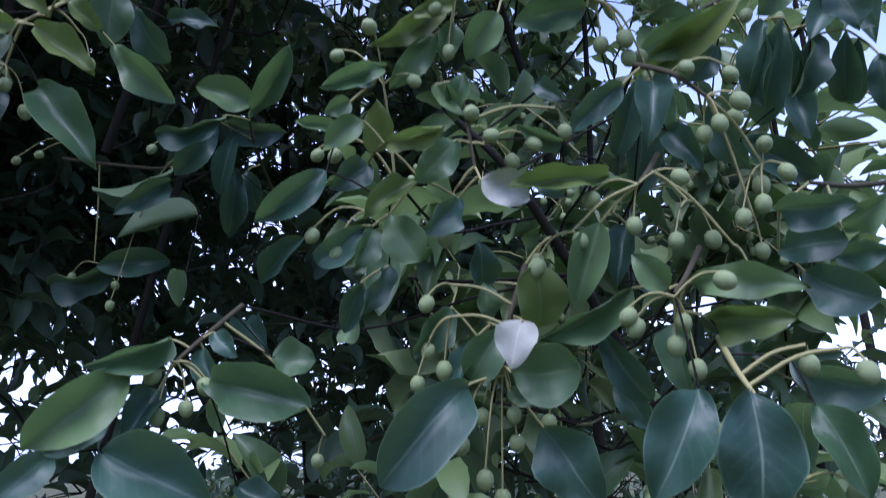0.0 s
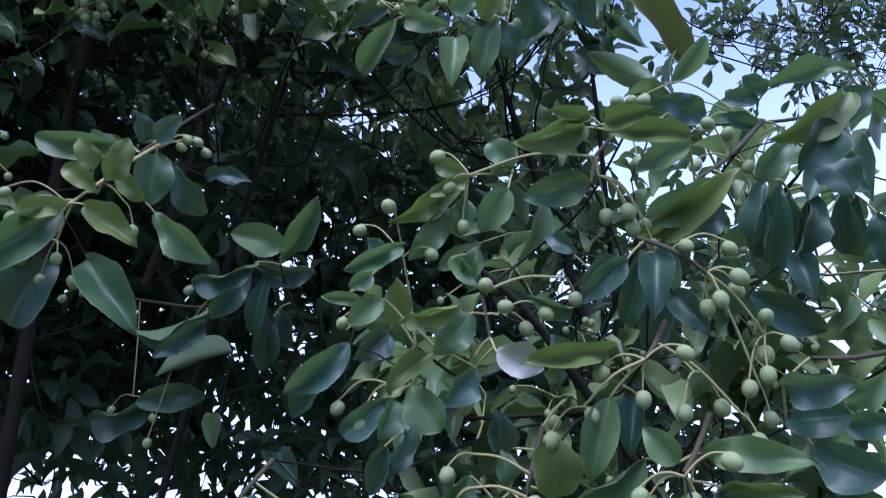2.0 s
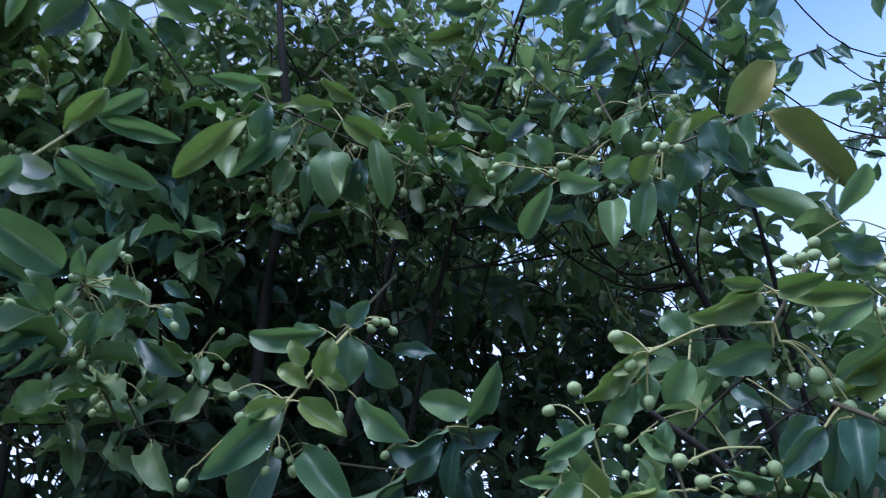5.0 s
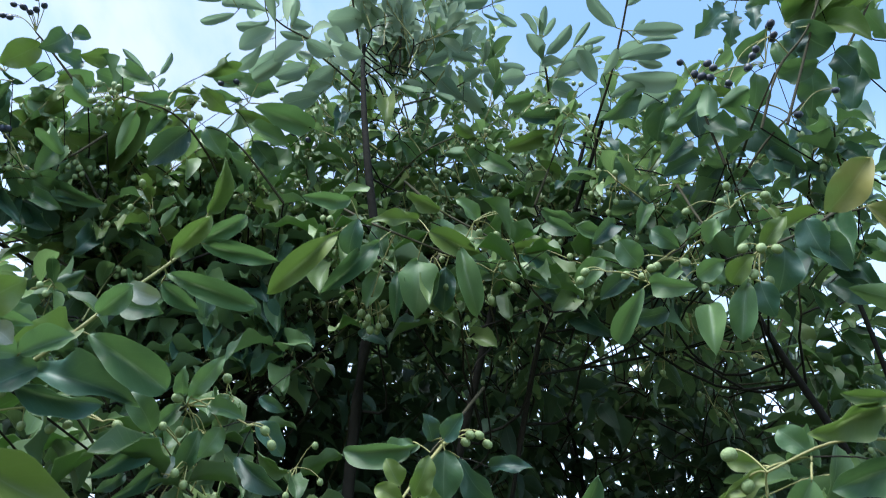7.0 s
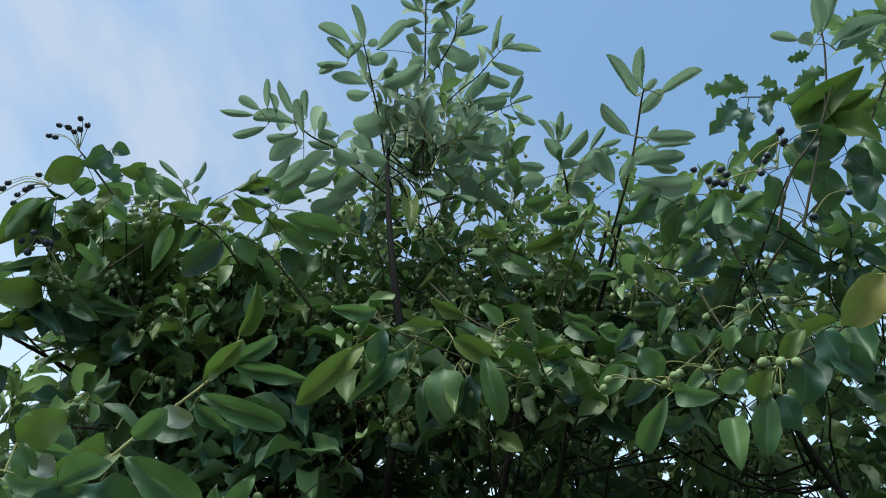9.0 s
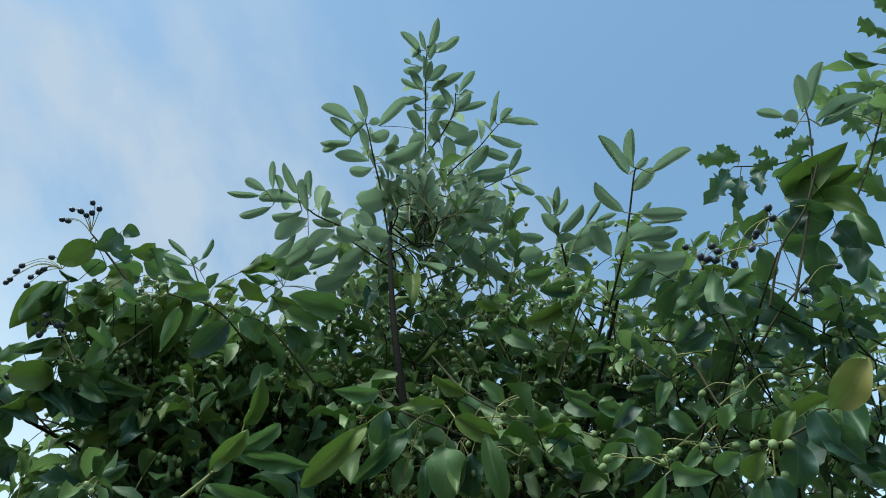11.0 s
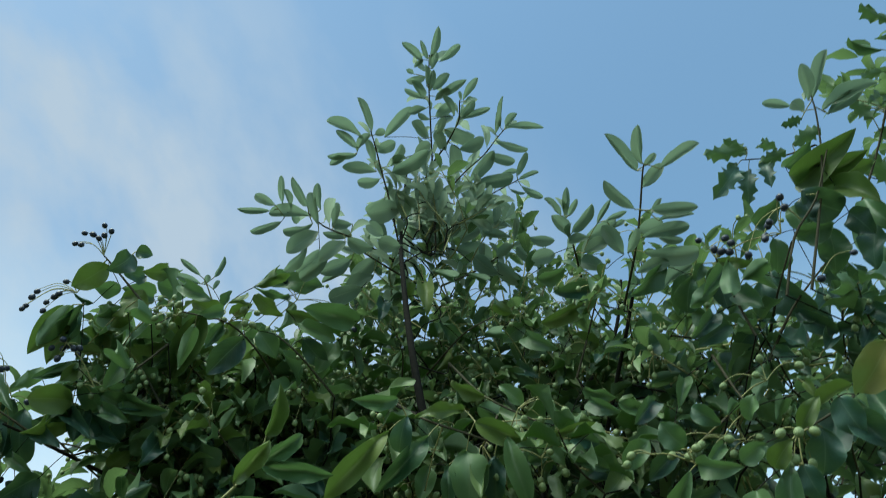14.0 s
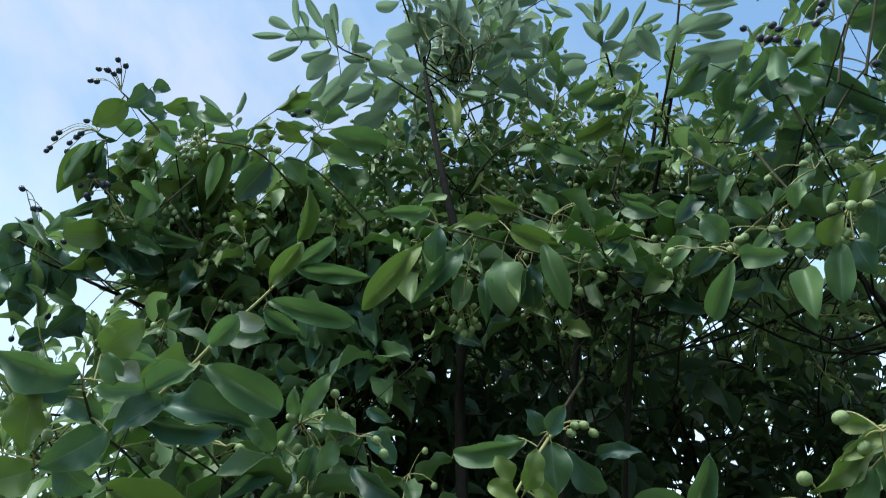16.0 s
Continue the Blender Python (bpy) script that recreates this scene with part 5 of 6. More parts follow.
s.bunch("dark", (100, 19, 22), (117, -20, 56), (119, -2, 51), (90, -7, 27), (76, 12, 15))
s.grow()

# lobed vine
s = Sprig(vine_tree, (0.174, 0.96, 3.029), [(147, 23, -13), (77, 20, -12), (0, 0, 0)])
s.leaf((19, -14, 13), (-74, -54, -1), 42, 39, LOBE)
s.leaf((-13, 1, -11), (-83, -14, -98), 54, -116, LOBE)
s.leaf((7, 27, -9), (-21, 39, -93), 45, -125, LOBE)
s.leaf((15, -3, 8), (-15, -24, 57), 35, 32, LOBE)
s.leaf((29, 10, -20), (88, 0, -21), 37, -43, LOBE)
s.leaf((75, 9, 4), (41, -50, -19), 32, 26, LOBE)
s.leaf((107, 17, 4), (167, -9, -4), 42, -43, LOBE)
s.leaf((40, 17, -18), (30, 11, -97), 39, -59, LOBE)
s.grow()

# crest twig
s = Sprig(vine_tree, (0.292, 0.691, 2.823), [(-133, 67, -353), (-45, 41, -161), (-11, 14, -57), (0, 0, 0)])
s.leaf((-9, 2, -15), (-1, -58, 8), 23, 176, SHOOT)
s.leaf((0, 16, -2), (48, -42, 42), 23, 132, SHOOT)
s.leaf((-33, 25, 17), (-73, 2, 26), 17, -149, SHOOT)
s.leaf((-22, 6, -33), (-35, -7, -14), 23, -153, SHOOT)
s.leaf((11, 35, -13), (82, -18, -56), 30, 108, SHOOT)
s.leaf((13, 34, -30), (69, -2, -44), 23, 134, SHOOT)
s.leaf((-77, 98, -103), (18, 2, -130), 53, 137, YOUNG)
s.leaf((-57, 101, -109), (34, 51, -129), 41, 128, YOUNG)
s.leaf((-53, 128, -98), (52, 100, -107), 39, 127, YOUNG)
s.leaf((-79, 82, -66), (-36, 36, -81), 39, 160, GREEN)
s.leaf((-25, 36, -13), (-59, 32, -19), 23, -153, LOBE)
s.grow()

# edge twig
s = Sprig(vine_tree, (0.578, 0.76, 3.113), [(-268, 158, -375), (-180, 133, -250), (-71, 65, -83), (0, 0, 0)])
s.leaf((-106, 49, -102), (-163, 3, -89), 21, 51, GREEN)
s.leaf((-116, 77, -136), (-167, 54, -154), 24, 20, LOBE)
s.leaf((-154, 109, -186), (-61, 180, -68), 47, -55, GREEN)
s.leaf((-172, 123, -231), (-115, 160, -256), 43, -28, LOBE)
s.leaf((-62, 38, -45), (-115, -23, -36), 33, 38, LOBE)
s.leaf((-214, 127, -290), (-162, 231, -287), 53, -12, LOBE)
s.leaf((-252, 151, -359), (-239, 139, -452), 41, 73, GREEN)
s.leaf((-175, 103, -218), (-198, 82, -174), 32, 21, LOBE)
s.leaf((-282, 156, -386), (-272, 208, -474), 41, 0, GREEN)
s.leaf((-333, 187, -438), (-297, 335, -428), 47, 173, DEEP)
s.leaf((-286, 187, -415), (-240, 244, -456), 31, -22, GREEN)
s.leaf((-47, 8, -39), (-100, -65, -7), 39, -21, LOBE)
s.grow()

# west berries
s = Sprig(west_tree, (-0.981, 0.366, 2.751), [(69, 93, -103), (18, 23, -25), (0, 0, 0)])
s.leaf((-1, 18, -10), (-61, 2, -54), 49, -149, YOUNG)
s.leaf((45, 26, 3), (27, 6, -47), 46, -130, DEEP)
s.leaf((40, 35, 24), (64, 55, 20), 29, 126, DEEP)
s.leaf((62, 106, 28), (41, 64, -7), 36, -129, YOUNG)
s.leaf((25, 85, 5), (19, 43, -16), 36, -106, DEEP)
s.leaf((-75, 23, -89), (-111, 11, -188), 51, -142, YOUNG)
s.leaf((-87, 41, -102), (-100, 45, -188), 42, -162, YOUNG)
s.leaf((-55, 20, -97), (-60, 45, -148), 44, 160, DEEP)
s.leaf((-69, 57, -115), (-82, 85, -147), 36, 175, DEEP)
s.leaf((-32, 40, -77), (-45, 3, -78), 10, -151, DEEP)
s.leaf((-72, 110, -158), (-114, 43, -220), 23, -115, GREEN)
s.leaf((-73, 99, -150), (-86, 87, -173), 16, -150, DEEP)
s.leaf((-21, 74, -16), (-45, 33, -31), 36, -150, GREEN)
s.bunch("dark", (0, 0, 0), (-40, -40, 15), (-14, -46, 25), (-4, -35, 27), (3, -25, 22), (27, -39, 32), (26, -21, 34), (11, -22, 29), (-31, -33, 14))
s.bunch("dark", (-66, 20, -52), (-170, -8, -70), (-167, -6, -62), (-141, -12, -41), (-147, -13, -54), (-127, 8, -81), (-124, 5, -63), (-110, 7, -53), (-94, 4, -55), (-80, -1, -34))
s.bunch("dark", (-58, 81, -134), (-92, 40, -119), (-104, 52, -125), (-85, 75, -136), (-98, 69, -135), (-129, 77, -146))
s.grow()

# west crest
s = Sprig(west_tree, (-0.939, 0.58, 2.849), [(123, 64, -206), (43, 18, -92), (0, 0, 0)])
s.leaf((2, -18, -1), (-6, -74, 5), 13, -140, SHOOT)
s.leaf((5, 15, 23), (44, -7, 50), 13, -171, SHOOT)
s.leaf((-13, 1, -1), (-40, -50, -3), 18, -134, SHOOT)
s.leaf((-16, 14, 10), (-4, 6, 27), 13, 175, SHOOT)
s.leaf((9, 54, -32), (37, 44, -7), 22, 140, GREEN)
s.leaf((2, 25, -4), (18, 21, 12), 11, 141, SHOOT)
s.leaf((264, 74, -75), (169, -5, -74), 47, -114, GREEN)
s.leaf((188, 65, -75), (153, -4, -95), 18, -152, GREEN)
s.bunch("dark", (225, 45, -119), (187, 4, -93), (211, 16, -85), (289, 16, -70), (306, 135, -161), (283, 118, -151))
s.grow()

# west low
s = Sprig(west_tree, (-1.174, 0.52, 2.491), [(212, 109, -99), (85, 39, -25), (0, 0, 0)])
s.leaf((147, 5, 31), (208, 49, 21), 24, -59, GREEN)
s.leaf((95, -26, 29), (107, -65, -36), 32, -64, GREEN)
s.leaf((173, -2, 46), (189, -65, 8), 32, -105, GREEN)
s.leaf((28, -16, 31), (-79, 6, 57), 34, -149, DEEP)
s.leaf((106, 17, 4), (210, -5, -66), 41, 87, DEEP)
s.leaf((215, -36, 85), (224, -63, 5), 37, -49, GREEN)
s.leaf((137, -65, 78), (130, -92, 22), 29, -92, YOUNG)
s.leaf((243, 60, -34), (259, 22, -111), 39, -43, DEEP)
s.leaf((30, -78, 92), (-70, -62, 95), 30, 29, GREEN)
s.leaf((243, -92, 139), (138, -51, 169), 32, 22, YOUNG)
s.grow()

# west fork
s = Sprig(west_tree, (-1.094, 0.468, 2.459), [(84, 276, -55), (67, 180, -71), (39, 120, -50), (16, 55, -23), (0, 0, 0)])
s.leaf((60, -10, 31), (47, -79, -3), 52, -117, YOUNG)
s.leaf((62, -17, 58), (16, -66, 36), 26, -152, GREEN)
s.leaf((28, 17, 56), (-12, -32, -24), 47, -138, YOUNG)
s.leaf((51, 48, 59), (71, -24, 63), 45, -133, GREEN)
s.leaf((105, 4, 41), (139, 81, 21), 40, 123, GREEN)
s.leaf((121, 27, 43), (187, 87, 25), 31, 135, GREEN)
s.leaf((48, 27, 48), (41, 31, -18), 42, -162, DEEP)
s.leaf((56, 35, 37), (65, 93, -3), 56, 109, DEEP)
s.leaf((82, 120, 3), (55, 106, -34), 31, -134, YOUNG)
s.leaf((-13, 34, -72), (-47, 2, -126), 56, -144, DEEP)
s.leaf((-82, 28, -99), (-101, -12, -131), 28, -103, DEEP)
s.leaf((101, 97, 20), (117, 145, -9), 40, 149, GREEN)
s.bunch("dark", (61, -16, 89), (30, -40, 51), (19, -17, 69), (23, -15, 26), (23, -1, 47), (50, 23, 78), (58, -16, 75), (59, -36, 118))
s.bunch("green", (71, 49, 53), (61, 89, 30), (72, 103, 24), (49, 47, 48), (54, 50, 58))
s.bunch("green", (125, 138, 42), (146, 147, 72), (136, 139, 58), (124, 135, 34))
s.grow()


# west edge
s = Sprig(west_tree, (-1.193, 0.438, 2.493), [(9, 110, 24), (20, 47, -6), (0, 0, 0)])
s.leaf((-1, -56, 47), (-20, -41, -9), 49, 189, DEEP)
s.leaf((-13, -55, 53), (-4, 3, 26), 44, 122, GREEN)
s.leaf((7, 4, 45), (-32, 11, -3), 42, -162, DEEP)
s.leaf((-41, -48, 24), (-30, -13, -50), 49, 108, DEEP)
s.leaf((13, -10, -12), (-7, -3, -136), 54, -174, DEEP)
s.leaf((19, 24, -34), (14, 19, -79), 17, -124, DEEP)
s.leaf((36, 14, 20), (24, 58, -66), 56, 149, DEEP)
s.leaf((-20, -48, -48), (-34, -47, -113), 49, -157, DEEP)
s.bunch("dark", (27, -71, 81), (41, -95, 83), (30, -47, 73))
s.bunch("dark", (21, -10, 36), (8, -44, 58), (7, -19, 47), (37, 12, 33))
s.bunch("dark", (-1, 65, -50), (-10, 39, -76), (-16, 58, -86))
s.grow()


# upper mid
s = Sprig(main_tree, (-0.361, 0.779, 2.657), [(-184, 76, -17), (-70, 8, -11), (0, 0, 0)])
s.leaf((-107, -42, 138), (-56, -49, 90), 24, -62, GREEN)
s.leaf((-151, -56, 116), (-185, 12, 131), 27, -4, YOUNG)
s.leaf((-121, -43, 111), (-104, -76, 10), 34, -2, YOUNG)
s.leaf((-205, -67, 71), (-194, -93, -3), 30, -19, DEEP)
s.leaf((-100, -24, 10), (-109, 66, 40), 36, 150, DEEP)
s.leaf((-50, 2, 142), (-9, 4, 105), 19, -57, GREEN)
s.leaf((4, -16, 13), (22, 49, 33), 24, -39, YOUNG)
s.leaf((48, 45, -34), (99, 13, -102), 32, 93, GREEN)
s.leaf((-206, 17, 14), (-239, 28, -7), 14, 29, GREEN)
s.leaf((15, 74, -75), (52, 51, -126), 27, 87, DEEP)
s.leaf((-28, 13, -21), (23, -10, -60), 24, -62, GREEN)
s.leaf((-108, 41, -28), (-171, 94, 2), 30, 38, YOUNG)
s.bunch("green", (-63, 73, -51), (-108, 62, -59), (-87, 75, -58), (-65, 85, -59), (-61, 62, -36), (-78, 60, -48), (-77, 45, -39))
s.bunch("green", (-12, 58, -59), (-17, 37, -56), (-31, 28, -49))
s.bunch("green", (36, 106, -104), (52, 91, -83), (63, 72, -71), (1, 123, -134), (26, 125, -137), (56, 122, -123))
s.bunch("green", (-83, -19, 13), (-64, -22, 18), (-85, -41, 37), (-70, -36, 29))
s.grow()

# upper right mid
s = Sprig(main_tree, (-0.177, 0.856, 2.69), [(-69, 12, -160), (-28, -1, -77), (0, 0, 0)])
s.leaf((-26, -2, -8), (-101, -42, -61), 34, -138, YOUNG)
s.leaf((13, -21, -4), (-64, -61, -10), 36, -130, DEEP)
s.leaf((-68, 34, -41), (-24, 52, -67), 39, 139, YOUNG)
s.leaf((-97, 26, -88), (-83, 43, -137), 36, 155, GREEN)
s.leaf((30, 131, -131), (-25, 115, -178), 45, -119, DEEP)
s.leaf((82, 46, -195), (108, 69, -234), 43, 125, DEEP)
s.leaf((-38, 10, -258), (-97, -20, -272), 23, -147, GREEN)
s.leaf((16, 51, -79), (-24, 68, -107), 41, -124, DEEP)
s.leaf((-142, -25, -30), (-191, -20, -52), 34, -140, GREEN)
s.leaf((-94, -53, 47), (-37, -55, 45), 34, 161, GREEN)
s.bunch("green", (-41, 1, -98), (-54, -4, -85), (-41, 20, -103), (-30, 31, -118), (-69, -12, -113))
s.grow()

# west front
s = Sprig(west_tree, (-1.058, 0.491, 2.678), [(112, 87, -157), (65, 31, -68), (0, 0, 0)])
s.leaf((73, -50, 29), (115, -17, -6), 48, 105, YOUNG)
s.leaf((185, 52, 20), (103, 90, -89), 55, -169, YOUNG)
s.leaf((179, 100, 55), (154, 40, 58), 43, -122, YOUNG)
s.leaf((67, 17, 87), (58, -47, 61), 43, -119, GREEN)
s.leaf((25, -58, 16), (77, -10, -19), 45, 143, GREEN)
s.leaf((88, 64, -2), (51, 52, -57), 48, -135, GREEN)
s.leaf((33, -13, -4), (4, 3, -67), 48, -169, GREEN)
s.leaf((124, 58, 112), (102, -4, 84), 45, -146, GREEN)
s.leaf((91, 34, 23), (121, 83, 17), 43, 129, YOUNG)
s.bunch("green", (62, 7, -3), (100, 10, 30), (136, 16, 7), (122, 20, -2), (154, 19, 21), (88, 21, 1))
s.bunch("green", (-33, 27, -79), (-65, 15, -71), (-40, 30, -99), (-31, 47, -112), (-18, 35, -85))
s.grow()

# west inner
s = Sprig(west_tree, (-0.679, 0.554, 2.568), [(51, 115, -74), (26, 36, -29), (0, 0, 0)])
s.leaf((-18, -60, -42), (-81, -62, -97), 46, -148, DEEP)
s.leaf((-35, -43, 80), (-6, 5, 52), 31, 155, YOUNG)
s.leaf((8, 33, 54), (74, 66, 9), 31, 107, GREEN)
s.leaf((100, 94, 65), (52, -6, 38), 46, -132, GREEN)
s.leaf((-16, 23, 89), (39, 61, 66), 29, 148, YOUNG)
s.leaf((-39, -9, 21), (-22, 31, -18), 38, 125, GREEN)
s.leaf((18, 46, 20), (34, 104, -6), 38, 142, DEEP)
s.leaf((-51, -42, 23), (-94, -36, -10), 36, -144, YOUNG)
s.leaf((-84, -42, 56), (-36, -42, 59), 27, 158, YOUNG)
s.leaf((56, 96, 34), (23, 89, -27), 38, -114, GREEN)
s.grow()

# bough low
s = Sprig(main_tree, (-0.382, 0.72, 2.297), [(18, 50, 132), (7, 11, 48), (0, 0, 0)])
s.leaf((-115, -20, 28), (-76, -7, 1), 20, -63, GREEN)
s.leaf((-11, 39, 154), (26, 91, 142), 33, -42, GREEN)
s.leaf((-125, 46, -20), (-75, 25, -66), 28, 88, DEEP)
s.leaf((128, 110, 35), (179, 134, 16), 27, 127, DEEP)
s.leaf((179, 185, 19), (241, 150, -51), 35, 92, DEEP)
s.leaf((125, 65, 99), (172, 69, 83), 19, -53, YOUNG)
s.leaf((-219, -63, -171), (-190, -40, -187), 19, 115, DEEP)
s.leaf((68, 72, 79), (61, 45, 20), 27, -54, GREEN)
s.leaf((118, 80, 70), (152, 60, 11), 27, 75, GREEN)
s.leaf((-28, -10, 64), (-79, 31, 72), 25, 30, GREEN)
s.leaf((179, 35, 98), (221, 16, 53), 26, 105, GREEN)
s.bunch("green", (-79, 4, -26), (-108, 6, -22), (-98, 2, -43), (-88, 18, -48), (-73, 3, -12), (-70, 8, -45))
s.bunch("green", (88, 70, 34), (74, 69, 5), (109, 79, 24))
s.bunch("green", (223, 110, 51), (201, 123, 35), (217, 120, 35), (221, 122, 54))
s.bunch("green", (-115, -16, 10), (-112, -15, -7), (-138, -8, 0))
s.grow()

# fringe right
s = Sprig(main_tree, (0.02, 0.716, 2.277), [(-27, 61, 146), (-13, 25, 61), (0, 0, 0)])
s.leaf((41, 17, 77), (8, 29, 26), 21, 53, GREEN)
s.leaf((122, -37, -28), (66, -25, -45), 20, -94, YOUNG)
s.leaf((-122, 21, 70), (-146, -13, 21), 27, -91, DEEP)
s.leaf((-77, 63, 122), (-93, 45, 67), 23, -68, GREEN)
s.leaf((-32, 4, 2), (-9, -20, 4), 17, -38, GREEN)
s.leaf((44, -4, 0), (26, 33, -4), 20, 29, GREEN)
s.leaf((-47, 14, -30), (-69, -5, -62), 17, -94, GREEN)
s.leaf((-18, 26, -42), (5, 66, -37), 20, -38, GREEN)
s.leaf((84, 62, 101), (56, 82, 140), 23, -104, DEEP)
s.leaf((-112, 68, 48), (-138, 109, 50), 23, -151, DEEP)
s.bunch("green", (32, 7, 40), (-24, 7, 51), (22, -2, 47), (34, -3, 70), (78, 10, 51))
s.bunch("green", (-46, 7, -26), (-117, 12, -24), (-91, 5, -40), (-75, 3, -30), (-65, 7, -51))
s.grow()

# rim leaves
s = Sprig(main_tree, (0.2, 0.805, 2.549), [(-133, 10, -137), (-71, -4, -66), (0, 0, 0)])
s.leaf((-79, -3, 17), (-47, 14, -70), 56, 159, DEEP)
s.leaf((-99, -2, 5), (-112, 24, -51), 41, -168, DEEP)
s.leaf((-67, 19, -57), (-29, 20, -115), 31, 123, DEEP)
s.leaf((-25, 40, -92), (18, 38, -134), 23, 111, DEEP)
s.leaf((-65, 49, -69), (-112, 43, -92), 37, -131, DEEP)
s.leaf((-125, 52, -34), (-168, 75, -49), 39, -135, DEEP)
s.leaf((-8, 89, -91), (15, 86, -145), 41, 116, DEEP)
s.leaf((-127, 12, 8), (-162, 22, -20), 35, -137, GREEN)
s.grow()

# far west
s = Sprig(west_tree, (-1.182, 0.372, 2.496), [(69, 127, -49), (33, 50, -19), (0, 0, 0)])
s.leaf((36, 13, 19), (112, 9, -57), 31, 67, GREEN)
s.leaf((0, 49, -44), (-23, 69, -110), 27, 167, DEEP)
s.leaf((31, 70, -31), (-38, 103, -36), 23, -178, DEEP)
s.leaf((-30, 32, -55), (-63, 50, -100), 23, 176, DEEP)
s.leaf((8, 131, -98), (80, 133, -159), 32, 75, DEEP)
s.leaf((58, 93, -28), (135, 95, -85), 32, 90, DEEP)
s.leaf((-1, 9, 6), (-91, 18, 29), 27, 38, GREEN)
s.leaf((15, 103, -67), (77, 106, -111), 23, 88, GREEN)
s.leaf((-62, 119, -151), (-59, 151, -117), 23, 95, DEEP)
s.bunch("dark", (37, 28, 3), (36, 2, 50), (46, -34, 66), (7, 93, -94), (-73, 99, -134))
s.grow()

# west mid
s = Sprig(west_tree, (-0.782, 0.425, 2.566), [(43, 229, -35), (63, 138, -20), (63, 49, -15), (0, 0, 0)])
s.leaf((15, 20, -21), (-44, 60, -63), 25, 4, GREEN)
s.leaf((69, 80, -19), (-19, 121, -24), 34, -159, DEEP)
s.leaf((68, 27, -5), (53, -10, -37), 23, -116, GREEN)
s.leaf((126, 25, 22), (199, -2, -8), 27, -38, YOUNG)
s.leaf((67, 32, 17), (127, 16, -14), 20, -51, YOUNG)
s.leaf((-54, -1, -6), (-31, -67, -30), 30, 50, GREEN)
s.leaf((11, -27, 34), (77, -12, -17), 28, 112, GREEN)
s.leaf((47, 51, -8), (30, 42, -61), 23, -123, GREEN)
s.bunch("green", (64, 47, -13), (52, 44, -6), (97, 42, -4), (91, 57, -20), (116, 55, -9), (48, 59, -18), (95, 71, -14))
s.bunch("green", (-13, -1, -5), (-3, -9, 11), (-16, -11, -8), (-27, 9, -13), (-52, 3, -9), (-39, -20, -14))
s.grow()

# west left
s = Sprig(west_tree, (-0.999, 0.465, 2.512), [(109, 36, 83), (61, 17, 25), (0, 0, 0)])
s.leaf((17, -113, 99), (-57, -97, 49), 34, 14, GREEN)
s.leaf((26, -99, 107), (-70, -58, 116), 32, -162, DEEP)
s.leaf((-17, -32, 26), (-83, -48, 26), 20, 34, GREEN)
s.leaf((11, 36, -4), (77, 72, -27), 29, 118, DEEP)
s.leaf((0, 25, -24), (72, 33, -75), 27, 96, GREEN)
s.leaf((-64, 15, -27), (6, 16, -89), 31, 79, DEEP)
s.leaf((-97, -31, 2), (-11, -44, -16), 25, -60, GREEN)
s.leaf((-58, -15, -16), (-54, -26, -67), 23, -45, GREEN)
s.leaf((67, 13, 20), (108, -63, -5), 31, 47, GREEN)
s.bunch("green", (-22, -16, 5), (-71, -34, -12), (-69, -12, -10), (-16, -18, -1), (17, 4, -7), (-13, 8, -8))
s.bunch("dark", (-16, -74, 54), (-33, -68, 30), (-32, -67, 53), (-11, -60, 50), (-22, -65, 57), (-3, -55, 51), (-47, -78, 52), (-15, -83, 55))
s.grow()

# far spray
s = Sprig(vine_tree, (0.365, 1.198, 2.744), [(83, -2, 22), (30, -2, 10), (0, 0, 0)])
s.leaf((38, 9, 14), (7, 16, -49), 26, -108, DEEP)
s.leaf((72, 4, 18), (70, -21, -46), 24, 23, DEEP)
s.leaf((90, 4, -4), (127, 41, 18), 18, 132, DEEP)
s.leaf((116, 1, 20), (121, -28, -38), 24, 51, DEEP)
s.leaf((0, -7, 4), (-26, -21, -49), 20, -74, DEEP)
s.leaf((11, -16, 10), (-36, -62, -42), 26, -106, DEEP)
s.leaf((-27, 8, 0), (-39, 46, 4), 18, -145, DEEP)
s.grow()

# far low
s = Sprig(vine_tree, (0.43, 1.36, 2.649), [(182, 62, 26), (91, 10, -2), (0, 0, 0)])
s.leaf((5, 7, -17), (-32, -33, -24), 19, -141, DEEP)
s.leaf((-16, 5, -38), (-56, 14, -51), 13, -109, DEEP)
s.leaf((-22, 11, -42), (-26, 19, -76), 14, -145, DEEP)
s.leaf((139, 50, -23), (102, 64, -9), 19, -121, DEEP)
s.leaf((151, 69, -11), (192, 107, -12), 19, 145, DEEP)
s.leaf((121, 62, -36), (124, 112, -47), 22, -161, DEEP)
s.leaf((68, 6, 5), (74, 64, 17), 25, -154, DEEP)
s.leaf((83, 19, 5), (62, -4, -53), 21, -40, DEEP)
s.grow()

# crest mass
s = Sprig(vine_tree, (0.269, 0.708, 2.691), [(-146, 39, -227), (-101, 28, -132), (-47, 19, -76), (0, 0, 0)])
s.leaf((-60, 21, -47), (-17, 58, -85), 57, 155, DEEP)
s.leaf((-62, 28, -54), (-67, 43, -98), 36, -161, DEEP)
s.leaf((-6, 55, -28), (35, 44, -105), 43, 98, YOUNG)
s.leaf((-142, 69, -41), (-96, 19, -45), 36, 153, DEEP)
s.leaf((-88, 110, -57), (-33, 82, -83), 40, 141, GREEN)
s.leaf((0, 99, -53), (16, 105, -108), 43, 140, DEEP)
s.leaf((-54, 160, -76), (-61, 215, -145), 62, 172, LOBE)
